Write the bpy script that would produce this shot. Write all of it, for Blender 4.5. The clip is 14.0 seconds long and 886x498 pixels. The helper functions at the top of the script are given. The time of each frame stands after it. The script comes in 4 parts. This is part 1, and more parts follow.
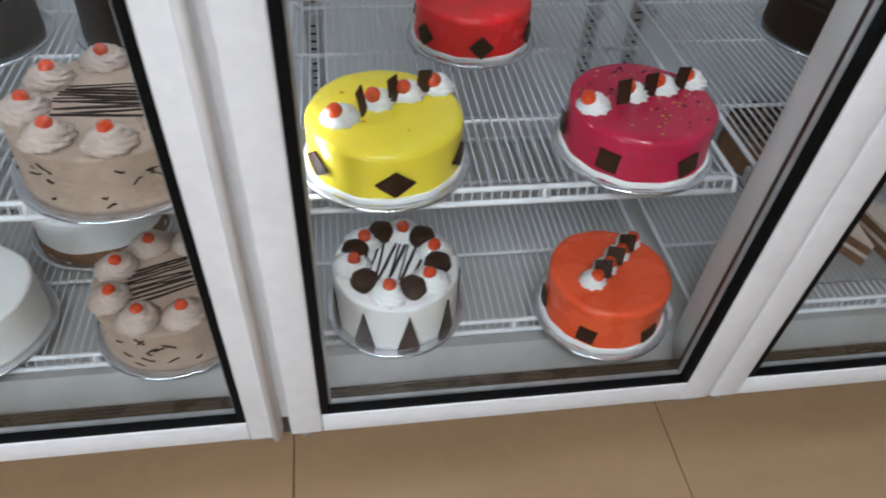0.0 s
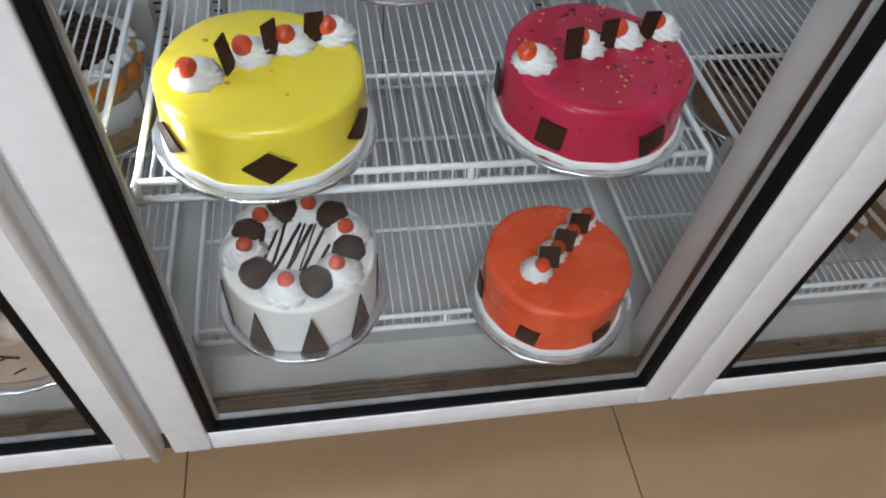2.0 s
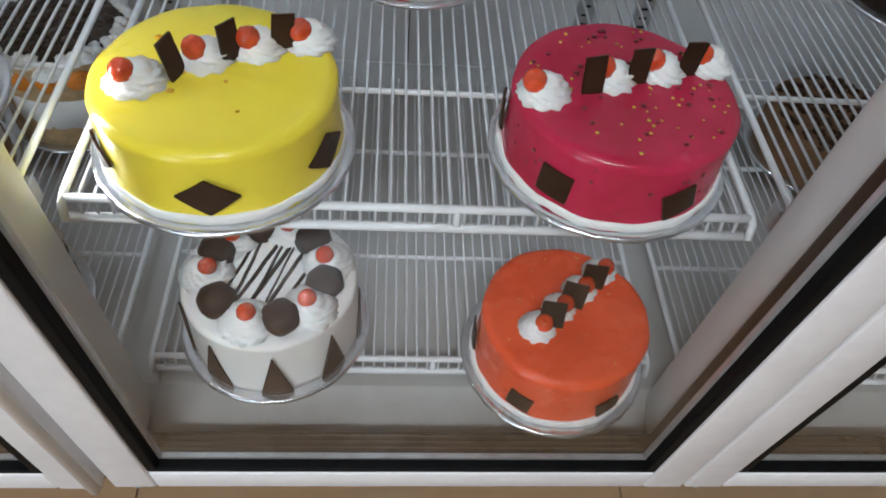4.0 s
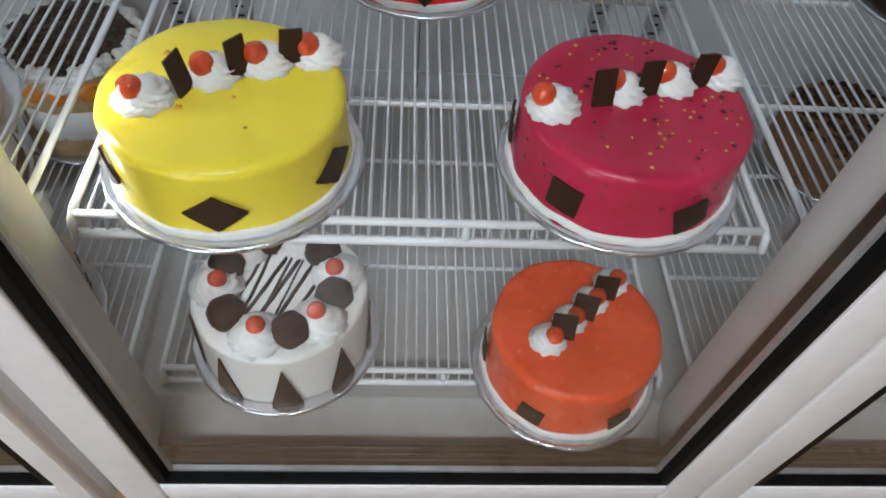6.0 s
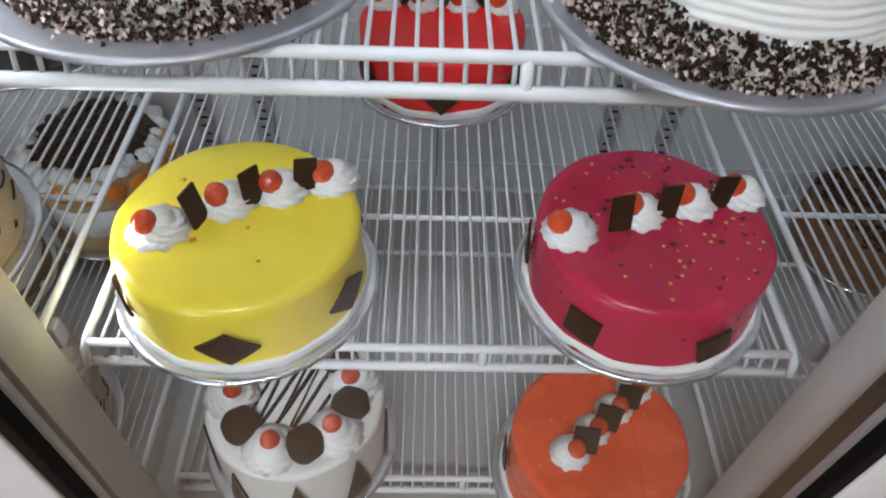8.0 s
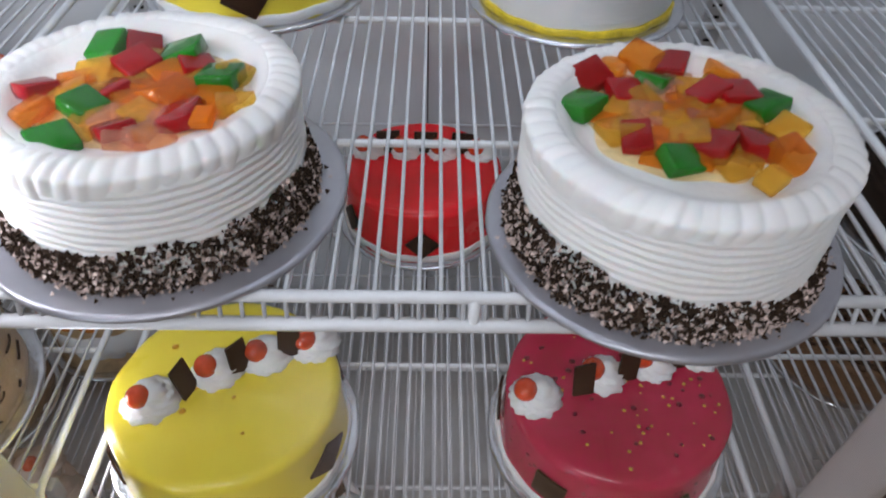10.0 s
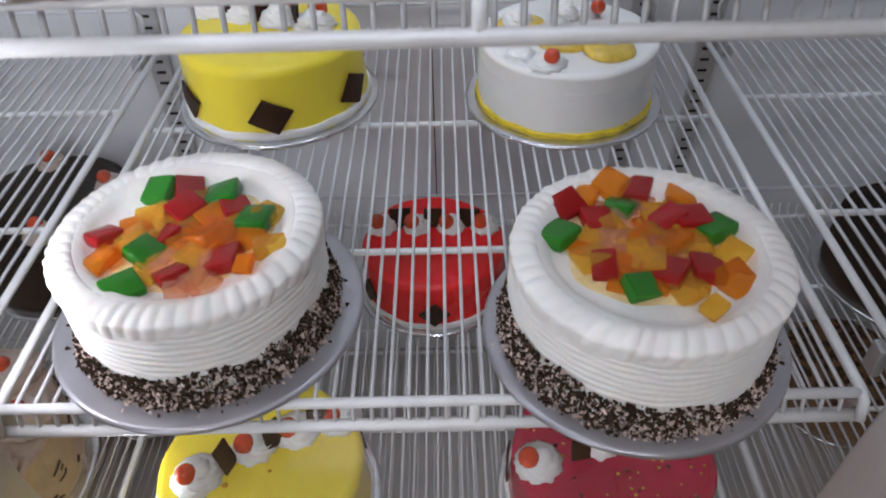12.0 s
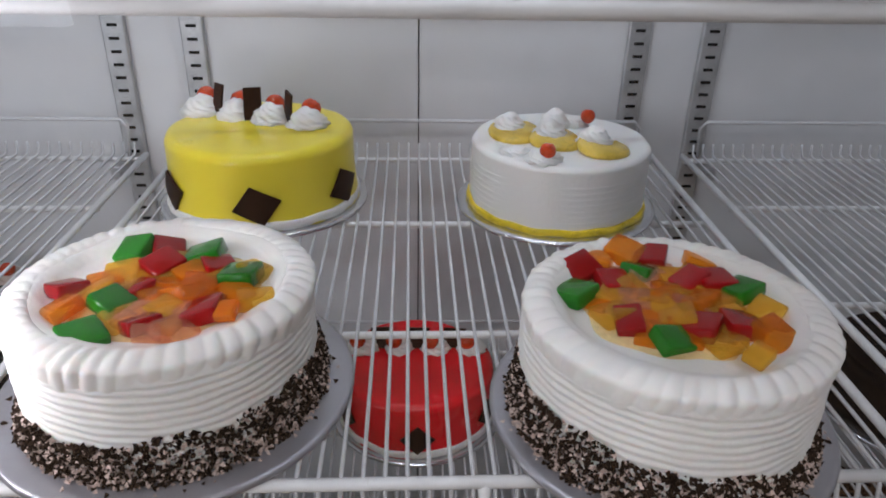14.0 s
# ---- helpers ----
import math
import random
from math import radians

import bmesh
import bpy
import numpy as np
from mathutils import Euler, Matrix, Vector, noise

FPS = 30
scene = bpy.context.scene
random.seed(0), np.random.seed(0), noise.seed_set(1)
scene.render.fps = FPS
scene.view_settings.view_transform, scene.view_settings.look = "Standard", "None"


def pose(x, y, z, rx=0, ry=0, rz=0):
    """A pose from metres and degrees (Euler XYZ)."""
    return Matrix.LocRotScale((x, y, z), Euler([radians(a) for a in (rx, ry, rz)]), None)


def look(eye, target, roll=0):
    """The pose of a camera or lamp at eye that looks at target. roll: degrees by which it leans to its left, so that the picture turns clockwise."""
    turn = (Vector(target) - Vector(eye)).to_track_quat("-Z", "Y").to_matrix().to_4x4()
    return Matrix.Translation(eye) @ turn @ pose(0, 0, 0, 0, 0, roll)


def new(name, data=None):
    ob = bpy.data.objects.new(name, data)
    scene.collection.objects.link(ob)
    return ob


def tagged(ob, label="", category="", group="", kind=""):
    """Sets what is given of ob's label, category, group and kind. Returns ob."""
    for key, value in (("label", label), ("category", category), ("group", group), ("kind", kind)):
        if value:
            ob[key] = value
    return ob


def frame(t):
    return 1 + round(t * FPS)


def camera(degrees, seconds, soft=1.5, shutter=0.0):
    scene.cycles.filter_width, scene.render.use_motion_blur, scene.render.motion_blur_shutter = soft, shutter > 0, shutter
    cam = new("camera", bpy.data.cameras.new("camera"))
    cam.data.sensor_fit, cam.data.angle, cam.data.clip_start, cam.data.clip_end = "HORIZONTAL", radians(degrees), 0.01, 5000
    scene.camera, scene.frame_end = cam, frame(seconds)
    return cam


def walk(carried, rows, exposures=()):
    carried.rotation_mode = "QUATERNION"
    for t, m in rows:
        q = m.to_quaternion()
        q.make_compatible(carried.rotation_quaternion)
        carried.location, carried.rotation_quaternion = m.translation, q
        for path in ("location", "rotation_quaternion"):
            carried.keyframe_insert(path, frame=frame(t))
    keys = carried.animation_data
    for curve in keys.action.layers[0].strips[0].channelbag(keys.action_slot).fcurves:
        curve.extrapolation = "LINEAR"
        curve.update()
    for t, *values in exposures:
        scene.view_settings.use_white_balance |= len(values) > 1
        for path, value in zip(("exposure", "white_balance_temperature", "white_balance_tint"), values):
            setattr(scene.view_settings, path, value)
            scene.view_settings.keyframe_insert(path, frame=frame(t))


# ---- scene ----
cam = camera(63.0, 14.0, soft=1.8, shutter=0.4)
PATH = [
    (0, (-0.212, -0.564, 0.994), (0.048, 0.849, -0.397), 3.9),
    (0.5, (-0.147, -0.561, 0.996), (0.162, 0.854, -0.384), 6.0),
    (1, (-0.12, -0.526, 0.974), (0.185, 0.837, -0.458), 6.7),
    (1.5, (-0.11, -0.452, 0.941), (0.193, 0.828, -0.566), 6.2),
    (2, (-0.109, -0.397, 0.918), (0.199, 0.857, -0.61), 6.6),
    (2.5, (-0.087, -0.349, 0.9), (0.16, 0.927, -0.621), 7.7),
    (3, (-0.052, -0.312, 0.884), (0.173, 0.943, -0.657), 8.2),
    (3.2, (-0.043, -0.301, 0.872), (0.163, 0.947, -0.677), 8.3),
    (5.5, (-0.023, -0.286, 0.875), (0.109, 0.96, -0.684), 6.3),
    (6, (-0.025, -0.281, 0.876), (0.102, 0.971, -0.679), 5.9),
    (6.5, (-0.025, -0.272, 0.88), (0.09, 0.984, -0.672), 5.3),
    (7, (-0.024, -0.263, 0.886), (0.07, 1.009, -0.654), 4.3),
    (7.2, (-0.023, -0.255, 0.89), (0.065, 1.035, -0.635), 4.2),
    (9.5, (-0.004, -0.2, 0.968), (0.003, 1.235, -0.425), 1.0),
    (10, (0.006, -0.192, 1.002), (0.04, 1.264, -0.368), 1.6),
    (10.5, (0.013, -0.191, 1.048), (0.014, 1.279, -0.309), -0.0),
    (11, (0.013, -0.196, 1.1), (-0.008, 1.311, -0.216), -0.9),
    (11.5, (0.011, -0.206, 1.13), (0.022, 1.269, -0.221), 0.0),
    (12, (0.016, -0.205, 1.095), (-0.001, 1.286, -0.238), -1.7),
    (12.5, (0.014, -0.197, 1.058), (0.028, 1.31, -0.257), -0.8),
    (13, (0.008, -0.193, 1.059), (0.02, 1.458, -0.069), -1.4),
    (13.5, (-0.006, -0.212, 1.027), (0.065, 1.531, 0.048), -0.2),
    (14, (-0.01, -0.216, 1.009), (0.08, 1.558, 0.091), 1.2),
]
EXPOSURES = [(0.0, 0.16, 6050, 12), (7.2, 0.18, 6200, 14), (9.5, -0.20, 6150, 19), (12.5, -0.46, 6400, 22), (13.1, -0.42, 6450, 22), (14.0, -0.60, 6550, 22)]
walk(cam, [(t, look(eye, target, roll)) for t, eye, target, roll in PATH], EXPOSURES)

# ---- levels and sizes of the cooler (metres) ----
SHELF_A, SHELF_B, SHELF_C, SHELF_D = 0.170, 0.446, 0.720, 0.985   # tops of the wire decks
BAY = 0.63            # pitch of the doors
HALF = 0.275          # half width of a shelf
BACK = 0.62           # back wall
TOP = 1.90
LEAN = 3.3            # the glass front leans towards the customer, degrees

# ---- world and lamps ----
world = bpy.data.worlds.new("world")
world.use_nodes = True
scene.world = world
nt = world.node_tree
bg = nt.nodes["Background"]
sky = nt.nodes.new("ShaderNodeTexSky")
sky.sky_type, sky.sun_disc = "NISHITA", False
sky.sun_elevation, sky.sun_rotation = radians(40), radians(200)
nt.links.new(sky.outputs[0], bg.inputs[0])
bg.inputs[1].default_value = 0.1


def area(name, m, sx, sy, watts, color):
    d = bpy.data.lights.new(name, "AREA")
    d.shape, d.size, d.size_y, d.energy, d.color = "RECTANGLE", sx, sy, watts, color
    ob = new(name, d)
    ob.matrix_world = m
    return ob


area("window_daylight", look((-1.98, -2.98, 1.12), (-1.98, 0, 1.12)), 1.12, 2.10, 39, (0.80, 0.92, 1.0))
# added overhead fill, placed to reach the door frames and the shelves
area("ceiling_fill_light", look((-0.3, -1.9, 2.72), (-0.3, -1.9, 0)), 1.2, 0.5, 43, (0.96, 0.98, 1.0))
# added fill high inside the cooler for the back wall and rear cakes; no fixture
area("cooler_fill_light", look((-0.10, 0.28, 1.80), (-0.10, 0.44, 0.8)), 0.9, 0.04, 7.0, (0.76, 0.89, 1.0))
area("post_strip_light", look((-0.300, 0.122, 0.50), (-0.19, 0.165, 0.49)), 0.016, 0.15, 0.31, (0.96, 0.98, 1.0))
area("post_strip_light", look((-0.279, 0.066, 1.12), (-0.15, 0.27, 1.12)), 0.016, 0.74, 2.0, (0.96, 0.98, 1.0))


# ---- materials ----
def mat(name, color, rough=0.5, metal=0.0, var=0.06, scale=30.0, bump=0.0, bscale=200.0, coat=0.0, sss=0.0,
        trans=0.0, rand=0.0, rvar=0.1, color2=None, spec=0.5):
    m = bpy.data.materials.new(name)
    m.use_nodes = True
    n, l = m.node_tree.nodes, m.node_tree.links
    b = n["Principled BSDF"]
    tc = n.new("ShaderNodeTexCoord")
    n1 = n.new("ShaderNodeTexNoise")
    n1.inputs["Scale"].default_value, n1.inputs["Detail"].default_value = scale, 6.0
    l.new(tc.outputs["Object"], n1.inputs["Vector"])
    n2 = n.new("ShaderNodeTexNoise")
    n2.inputs["Scale"].default_value, n2.inputs["Detail"].default_value = scale * 7.0, 3.0
    l.new(tc.outputs["Object"], n2.inputs["Vector"])
    mix = n.new("ShaderNodeMath")
    mix.operation = "MULTIPLY_ADD"
    mix.inputs[1].default_value = 0.4
    l.new(n2.outputs["Fac"], mix.inputs[0])
    half = n.new("ShaderNodeMath")
    half.operation = "MULTIPLY"
    half.inputs[1].default_value = 0.6
    l.new(n1.outputs["Fac"], half.inputs[0])
    l.new(half.outputs[0], mix.inputs[2])
    ramp = n.new("ShaderNodeValToRGB")
    lo = color2 or tuple(c * (1 - var * 2.2) for c in color)
    hi = tuple(min(1.0, c * (1 + var)) for c in color)
    ramp.color_ramp.elements[0].position, ramp.color_ramp.elements[1].position = 0.34, 0.62
    ramp.color_ramp.elements[0].color, ramp.color_ramp.elements[1].color = (*lo, 1), (*hi, 1)
    l.new(mix.outputs[0], ramp.inputs["Fac"])
    out = ramp.outputs["Color"]
    if rand:
        oi = n.new("ShaderNodeObjectInfo")
        hsv = n.new("ShaderNodeHueSaturation")
        mr = n.new("ShaderNodeMapRange")
        mr.inputs["To Min"].default_value, mr.inputs["To Max"].default_value = 1 - rand, 1 + rand
        l.new(oi.outputs["Random"], mr.inputs["Value"])
        l.new(mr.outputs["Result"], hsv.inputs["Value"])
        l.new(out, hsv.inputs["Color"])
        out = hsv.outputs["Color"]
    l.new(out, b.inputs["Base Color"])
    rr = n.new("ShaderNodeMapRange")
    rr.inputs["To Min"].default_value = max(0.0, rough - rvar)
    rr.inputs["To Max"].default_value = min(1.0, rough + rvar)
    l.new(n1.outputs["Fac"], rr.inputs["Value"])
    l.new(rr.outputs["Result"], b.inputs["Roughness"])
    b.inputs["Metallic"].default_value = metal
    b.inputs["Coat Weight"].default_value = coat
    b.inputs["Coat Roughness"].default_value = 0.08
    b.inputs["Specular IOR Level"].default_value = spec
    b.inputs["Subsurface Weight"].default_value = sss
    b.inputs["Subsurface Radius"].default_value = (0.006, 0.004, 0.003)
    b.inputs["Subsurface Scale"].default_value = 1.0
    b.inputs["Transmission Weight"].default_value = trans
    b.inputs["IOR"].default_value = 1.4
    if bump:
        n3 = n.new("ShaderNodeTexNoise")
        n3.inputs["Scale"].default_value, n3.inputs["Detail"].default_value = bscale, 5.0
        l.new(tc.outputs["Object"], n3.inputs["Vector"])
        bp = n.new("ShaderNodeBump")
        bp.inputs["Strength"].default_value, bp.inputs["Distance"].default_value = bump, 0.002
        l.new(n3.outputs["Fac"], bp.inputs["Height"])
        l.new(bp.outputs["Normal"], b.inputs["Normal"])
    return m


def glass_mat(name, tint, base=0.007):
    m = bpy.data.materials.new(name)
    m.use_nodes = True
    n, l = m.node_tree.nodes, m.node_tree.links
    n.remove(n["Principled BSDF"])
    tr, gl, mx, fr = (n.new("ShaderNodeBsdfTransparent"), n.new("ShaderNodeBsdfGlossy"), n.new("ShaderNodeMixShader"), n.new("ShaderNodeLayerWeight"))
    tr.inputs["Color"].default_value = (*tint, 1)
    gl.inputs["Roughness"].default_value = 0.01
    fr.inputs["Blend"].default_value = 0.5
    pw, ad = n.new("ShaderNodeMath"), n.new("ShaderNodeMath")
    pw.operation, ad.operation = "POWER", "MULTIPLY_ADD"
    pw.inputs[1].default_value, ad.inputs[1].default_value, ad.inputs[2].default_value = 5.0, 1.0 - base, base
    l.new(fr.outputs["Facing"], pw.inputs[0])
    l.new(pw.outputs[0], ad.inputs[0])
    l.new(ad.outputs[0], mx.inputs[0])
    l.new(tr.outputs[0], mx.inputs[1])
    l.new(gl.outputs[0], mx.inputs[2])
    l.new(mx.outputs[0], n["Material Output"].inputs["Surface"])
    return m


def glow(name, color, strength):
    m = bpy.data.materials.new(name)
    m.use_nodes = True
    b = m.node_tree.nodes["Principled BSDF"]
    b.inputs["Base Color"].default_value = (*color, 1)
    b.inputs["Emission Color"].default_value = (*color, 1)
    b.inputs["Emission Strength"].default_value = strength
    return m


WHITE_METAL = mat("white_powder_coat", (0.86, 0.86, 0.86), 0.35, var=0.03, scale=8, bump=0.06, bscale=900)
LINER = mat("grey_white_liner", (0.67, 0.685, 0.70), 0.32, var=0.04, scale=5, bump=0.05, bscale=500)
STEEL = mat("galvanised_strip", (0.48, 0.49, 0.50), 0.40, metal=0.5, var=0.10, scale=60)
POST = mat("grey_white_post", (0.64, 0.645, 0.64), 0.38, var=0.04, scale=8, bump=0.05, bscale=700)
LIP = mat("brown_ribbed_gasket", (0.045, 0.033, 0.023), 0.28, var=0.10, scale=20)
# liner grey darkened in colour, standing in for shade on the inner floor and lip
BASE = mat("shaded_grey_base", (0.44, 0.44, 0.425), 0.38, var=0.06, scale=9, bump=0.04, bscale=300)
# rods: the wire's own coating, colour lifted for the light they catch
ROD = mat("lit_thick_white_rod", (0.76, 0.77, 0.775), 0.35, var=0.05, scale=40)
SLOT = mat("dark_slot", (0.015, 0.015, 0.015), 0.8, spec=0.1)
# same white coating as ROD, dimmed in its colour
WIRE = mat("dimmed_white_wire", (0.56, 0.57, 0.585), 0.38, var=0.06, scale=40, rand=0.04)
RUBBER = mat("black_rubber", (0.006, 0.006, 0.006), 0.5, var=0.2, scale=50, spec=0.08)
BROWN_SEAL = mat("brown_seal", (0.022, 0.011, 0.008), 0.40, var=0.2, scale=30, spec=0.15)
GLASS = glass_mat("door_glass", (0.97, 0.985, 0.98), 0.022)
TILE = mat("beige_floor_tile", (0.40, 0.262, 0.145), 0.20, var=0.04, scale=4, rand=0.03, color2=(0.365, 0.238, 0.132), coat=0.2, bump=0.02, bscale=60)
GROUT = mat("brown_grout", (0.15, 0.105, 0.068), 0.8)
# unseen room walls, set dark so the door glass reflects less of them
PAINT = mat("darkened_wall_paint", (0.17, 0.155, 0.135), 0.7, var=0.04, scale=3, bump=0.15, bscale=300)
CEILING = mat("white_ceiling_paint", (0.80, 0.80, 0.78), 0.8, var=0.03, scale=3)
FOIL = mat("silver_foil_board", (0.66, 0.67, 0.69), 0.22, metal=0.9, var=0.08, scale=60, bump=0.25, bscale=160)
GOLD_FOIL = mat("yellow_jam", (0.84, 0.62, 0.03), 0.30, metal=0.0, var=0.15, scale=80, bump=0.3, bscale=200)
CREAM = mat("white_cream", (0.86, 0.85, 0.82), 0.50, var=0.03, scale=40, bump=0.25, bscale=260, sss=0.25)
PIPED = mat("piped_white_cream", (0.87, 0.86, 0.83), 0.45, var=0.03, scale=60, bump=0.1, bscale=500, sss=0.2)
MOCHA = mat("mocha_cream", (0.44, 0.325, 0.25), 0.5, var=0.10, scale=30, bump=0.3, bscale=240, sss=0.1)
MOCHA_PIPED = mat("piped_mocha_cream", (0.56, 0.445, 0.37), 0.5, var=0.08, scale=60, bump=0.1, bscale=500, sss=0.1)
YELLOW = mat("yellow_glaze", (0.90, 0.745, 0.050), 0.30, var=0.03, scale=9, coat=0.22, color2=(0.87, 0.69, 0.04), sss=0.1)
PINK = mat("raspberry_glaze", (0.50, 0.013, 0.068), 0.24, var=0.14, scale=16, spec=0.35, coat=0.12, color2=(0.40, 0.009, 0.042), sss=0.05)
RED = mat("red_glaze", (0.90, 0.012, 0.022), 0.25, var=0.10, scale=16, coat=0.1, color2=(0.74, 0.009, 0.012), sss=0.05)
ORANGE = mat("orange_glaze", (0.81, 0.098, 0.026), 0.28, var=0.10, scale=16, spec=0.4, coat=0.15, color2=(0.74, 0.070, 0.018), sss=0.08)
BLACK_CREAM = mat("dark_chocolate_cream", (0.005, 0.003, 0.003), 0.7, var=0.2, scale=40, bump=0.2, bscale=240, spec=0.15)
DARK_GLAZE = mat("dark_chocolate_glaze", (0.016, 0.009, 0.007), 0.10, var=0.2, scale=20, coat=0.8)
CHOC = mat("dark_chocolate", (0.026, 0.009, 0.005), 0.42, var=0.25, scale=70, bump=0.15, bscale=260, rand=0.2, spec=0.14)
SAUCE = mat("chocolate_sauce", (0.012, 0.006, 0.005), 0.40, var=0.2, scale=60, spec=0.2)
CHERRY = mat("red_cherry", (0.66, 0.060, 0.010), 0.12, var=0.20, scale=60, coat=0.7, rand=0.15, sss=0.2)
PULP = mat("fruit_pulp", (0.75, 0.22, 0.015), 0.25, var=0.2, scale=60)
FLECK = mat("orange_pulp_fleck", (0.80, 0.40, 0.02), 0.3, var=0.2, scale=60)
GOLD = mat("gold_sprinkle", (0.85, 0.55, 0.08), 0.35, metal=0.4, var=0.1)
SEED = mat("dark_seed", (0.17, 0.005, 0.025), 0.4, var=0.2)
GEL = mat("milky_gel", (0.93, 0.66, 0.32), 0.10, var=0.12, scale=40, coat=0.8, sss=0.3)
BOARD_FOIL = mat("matt_silver_board", (0.38, 0.38, 0.41), 0.38, metal=0.65, var=0.05, scale=30, bump=0.05, bscale=90)


def jelly_mat(name, color, clear):
    """Coloured clear jelly: part of the light passes tinted, the rest is body colour under a wet gloss."""
    m = mat(name, color, 0.10, var=0.15, scale=60, coat=0.35, rand=0.2, spec=0.3)
    n, l = m.node_tree.nodes, m.node_tree.links
    tr, mx = n.new("ShaderNodeBsdfTransparent"), n.new("ShaderNodeMixShader")
    tr.inputs["Color"].default_value = (*(min(1.0, 0.04 + c ** 0.5) for c in color), 1)
    mx.inputs[0].default_value = clear
    l.new(n["Principled BSDF"].outputs[0], mx.inputs[1])
    l.new(tr.outputs[0], mx.inputs[2])
    l.new(mx.outputs[0], n["Material Output"].inputs["Surface"])
    return m


JELLY = {
    "r": jelly_mat("red_jelly", (0.40, 0.002, 0.006), 0.22),
    "g": jelly_mat("green_jelly", (0.004, 0.22, 0.010), 0.22),
    "o": jelly_mat("orange_jelly", (0.88, 0.27, 0.010), 0.62),
    "y": jelly_mat("yellow_jelly", (0.90, 0.52, 0.050), 0.66),
    "p": jelly_mat("pale_pink_jelly", (0.94, 0.50, 0.34), 0.75),
}
CRUMB_DARK = mat("dark_cookie_crumb", (0.024, 0.014, 0.010), 0.9, var=0.3, scale=90, spec=0.1)
CRUMB_PALE = mat("pale_cookie_crumb", (0.66, 0.52, 0.46), 0.7, var=0.25, scale=90)
SPONGE = mat("brown_sponge", (0.16, 0.075, 0.035), 0.8, var=0.2, scale=80, bump=0.6, bscale=300)
SPONGE_PALE = mat("pale_sponge", (0.50, 0.33, 0.16), 0.8, var=0.15, scale=80, bump=0.6, bscale=300)
TRAY = mat("clear_tray_plastic", (0.8, 0.8, 0.8), 0.1, var=0.02, trans=0.8)
MANGO = mat("mango_slice", (0.82, 0.56, 0.08), 0.22, var=0.12, scale=50, coat=0.5)


# ---- mesh helpers ----
def mesh_of(name, verts, faces, material, smooth=True, slots=None):
    me = bpy.data.meshes.new(name)
    me.from_pydata([tuple(v) for v in verts], [], faces)
    for m in (material if isinstance(material, (list, tuple)) else [material]):
        me.materials.append(m)
    if slots:
        me.polygons.foreach_set("material_index", slots)
    if smooth:
        me.polygons.foreach_set("use_smooth", [True] * len(me.polygons))
    me.update()
    return me


def put(name, me, parent=None, m=None, label=""):
    ob = new(name, me)
    if parent:
        ob.parent = parent
    if m is not None:
        ob.matrix_basis = m
    if label:
        ob["label"] = label
    return ob


def lathe(profile, n=72, wob=None):
    """Round form from (radius, height) pairs; wob(angle, r, z) gives a new (r, z)."""
    verts, faces = [], []
    for r, z in profile:
        for i in range(n):
            a = 2 * math.pi * i / n
            rr, zz = wob(a, r, z) if wob else (r, z)
            verts.append((rr * math.cos(a), rr * math.sin(a), zz))
    for k in range(len(profile) - 1):
        for i in range(n):
            j = (i + 1) % n
            faces.append((k * n + i, k * n + j, (k + 1) * n + j, (k + 1) * n + i))
    faces.append(tuple(range(n - 1, -1, -1)))
    faces.append(tuple(range((len(profile) - 1) * n, len(profile) * n)))
    return verts, faces


def tube(points, r, n=6):
    """A rod with a round section along the points."""
    pts = [Vector(p) for p in points]
    verts, faces = [], []
    side = None
    for k, p in enumerate(pts):
        d = (pts[min(k + 1, len(pts) - 1)] - pts[max(k - 1, 0)]).normalized()
        if side is None:
            side = d.orthogonal().normalized()
        side = (side - d * side.dot(d)).normalized()
        up = d.cross(side)
        for i in range(n):
            a = 2 * math.pi * i / n
            verts.append(p + (side * math.cos(a) + up * math.sin(a)) * r)
    for k in range(len(pts) - 1):
        for i in range(n):
            j = (i + 1) % n
            faces.append((k * n + i, k * n + j, (k + 1) * n + j, (k + 1) * n + i))
    faces.append(tuple(range(n - 1, -1, -1)))
    faces.append(tuple(range((len(pts) - 1) * n, len(pts) * n)))
    return verts, faces


def joined(*parts):
    verts, faces = [], []
    for v, f in parts:
        k = len(verts)
        verts += list(v)
        faces += [tuple(i + k for i in q) for q in f]
    return verts, faces


def box(x0, x1, y0, y1, z0, z1, bevel=0.0, seg=2):
    bm = bmesh.new()
    bmesh.ops.create_cube(bm, size=1)
    for v in bm.verts:
        v.co = Vector(((x0 + x1) / 2 + v.co.x * (x1 - x0), (y0 + y1) / 2 + v.co.y * (y1 - y0), (z0 + z1) / 2 + v.co.z * (z1 - z0)))
    if bevel:
        bmesh.ops.bevel(bm, geom=bm.edges[:], offset=bevel, segments=seg, affect="EDGES", profile=0.5)
    bm.verts.index_update()
    out = [v.co.copy() for v in bm.verts], [tuple(v.index for v in f.verts) for f in bm.faces]
    bm.free()
    return out


def block(name, material, *dims, bevel=0.0, parent=None, label="", smooth=False):
    v, f = box(*dims, bevel=bevel)
    return put(name, mesh_of(name, v, f, material, smooth), parent, None, label)


def thing(name, x, y, z, label, category, group="", turn=0):
    e = new(name)
    e.empty_display_size = 0.05
    e.matrix_basis = pose(x, y, z, 0, 0, turn)
    return tagged(e, label, category, group)


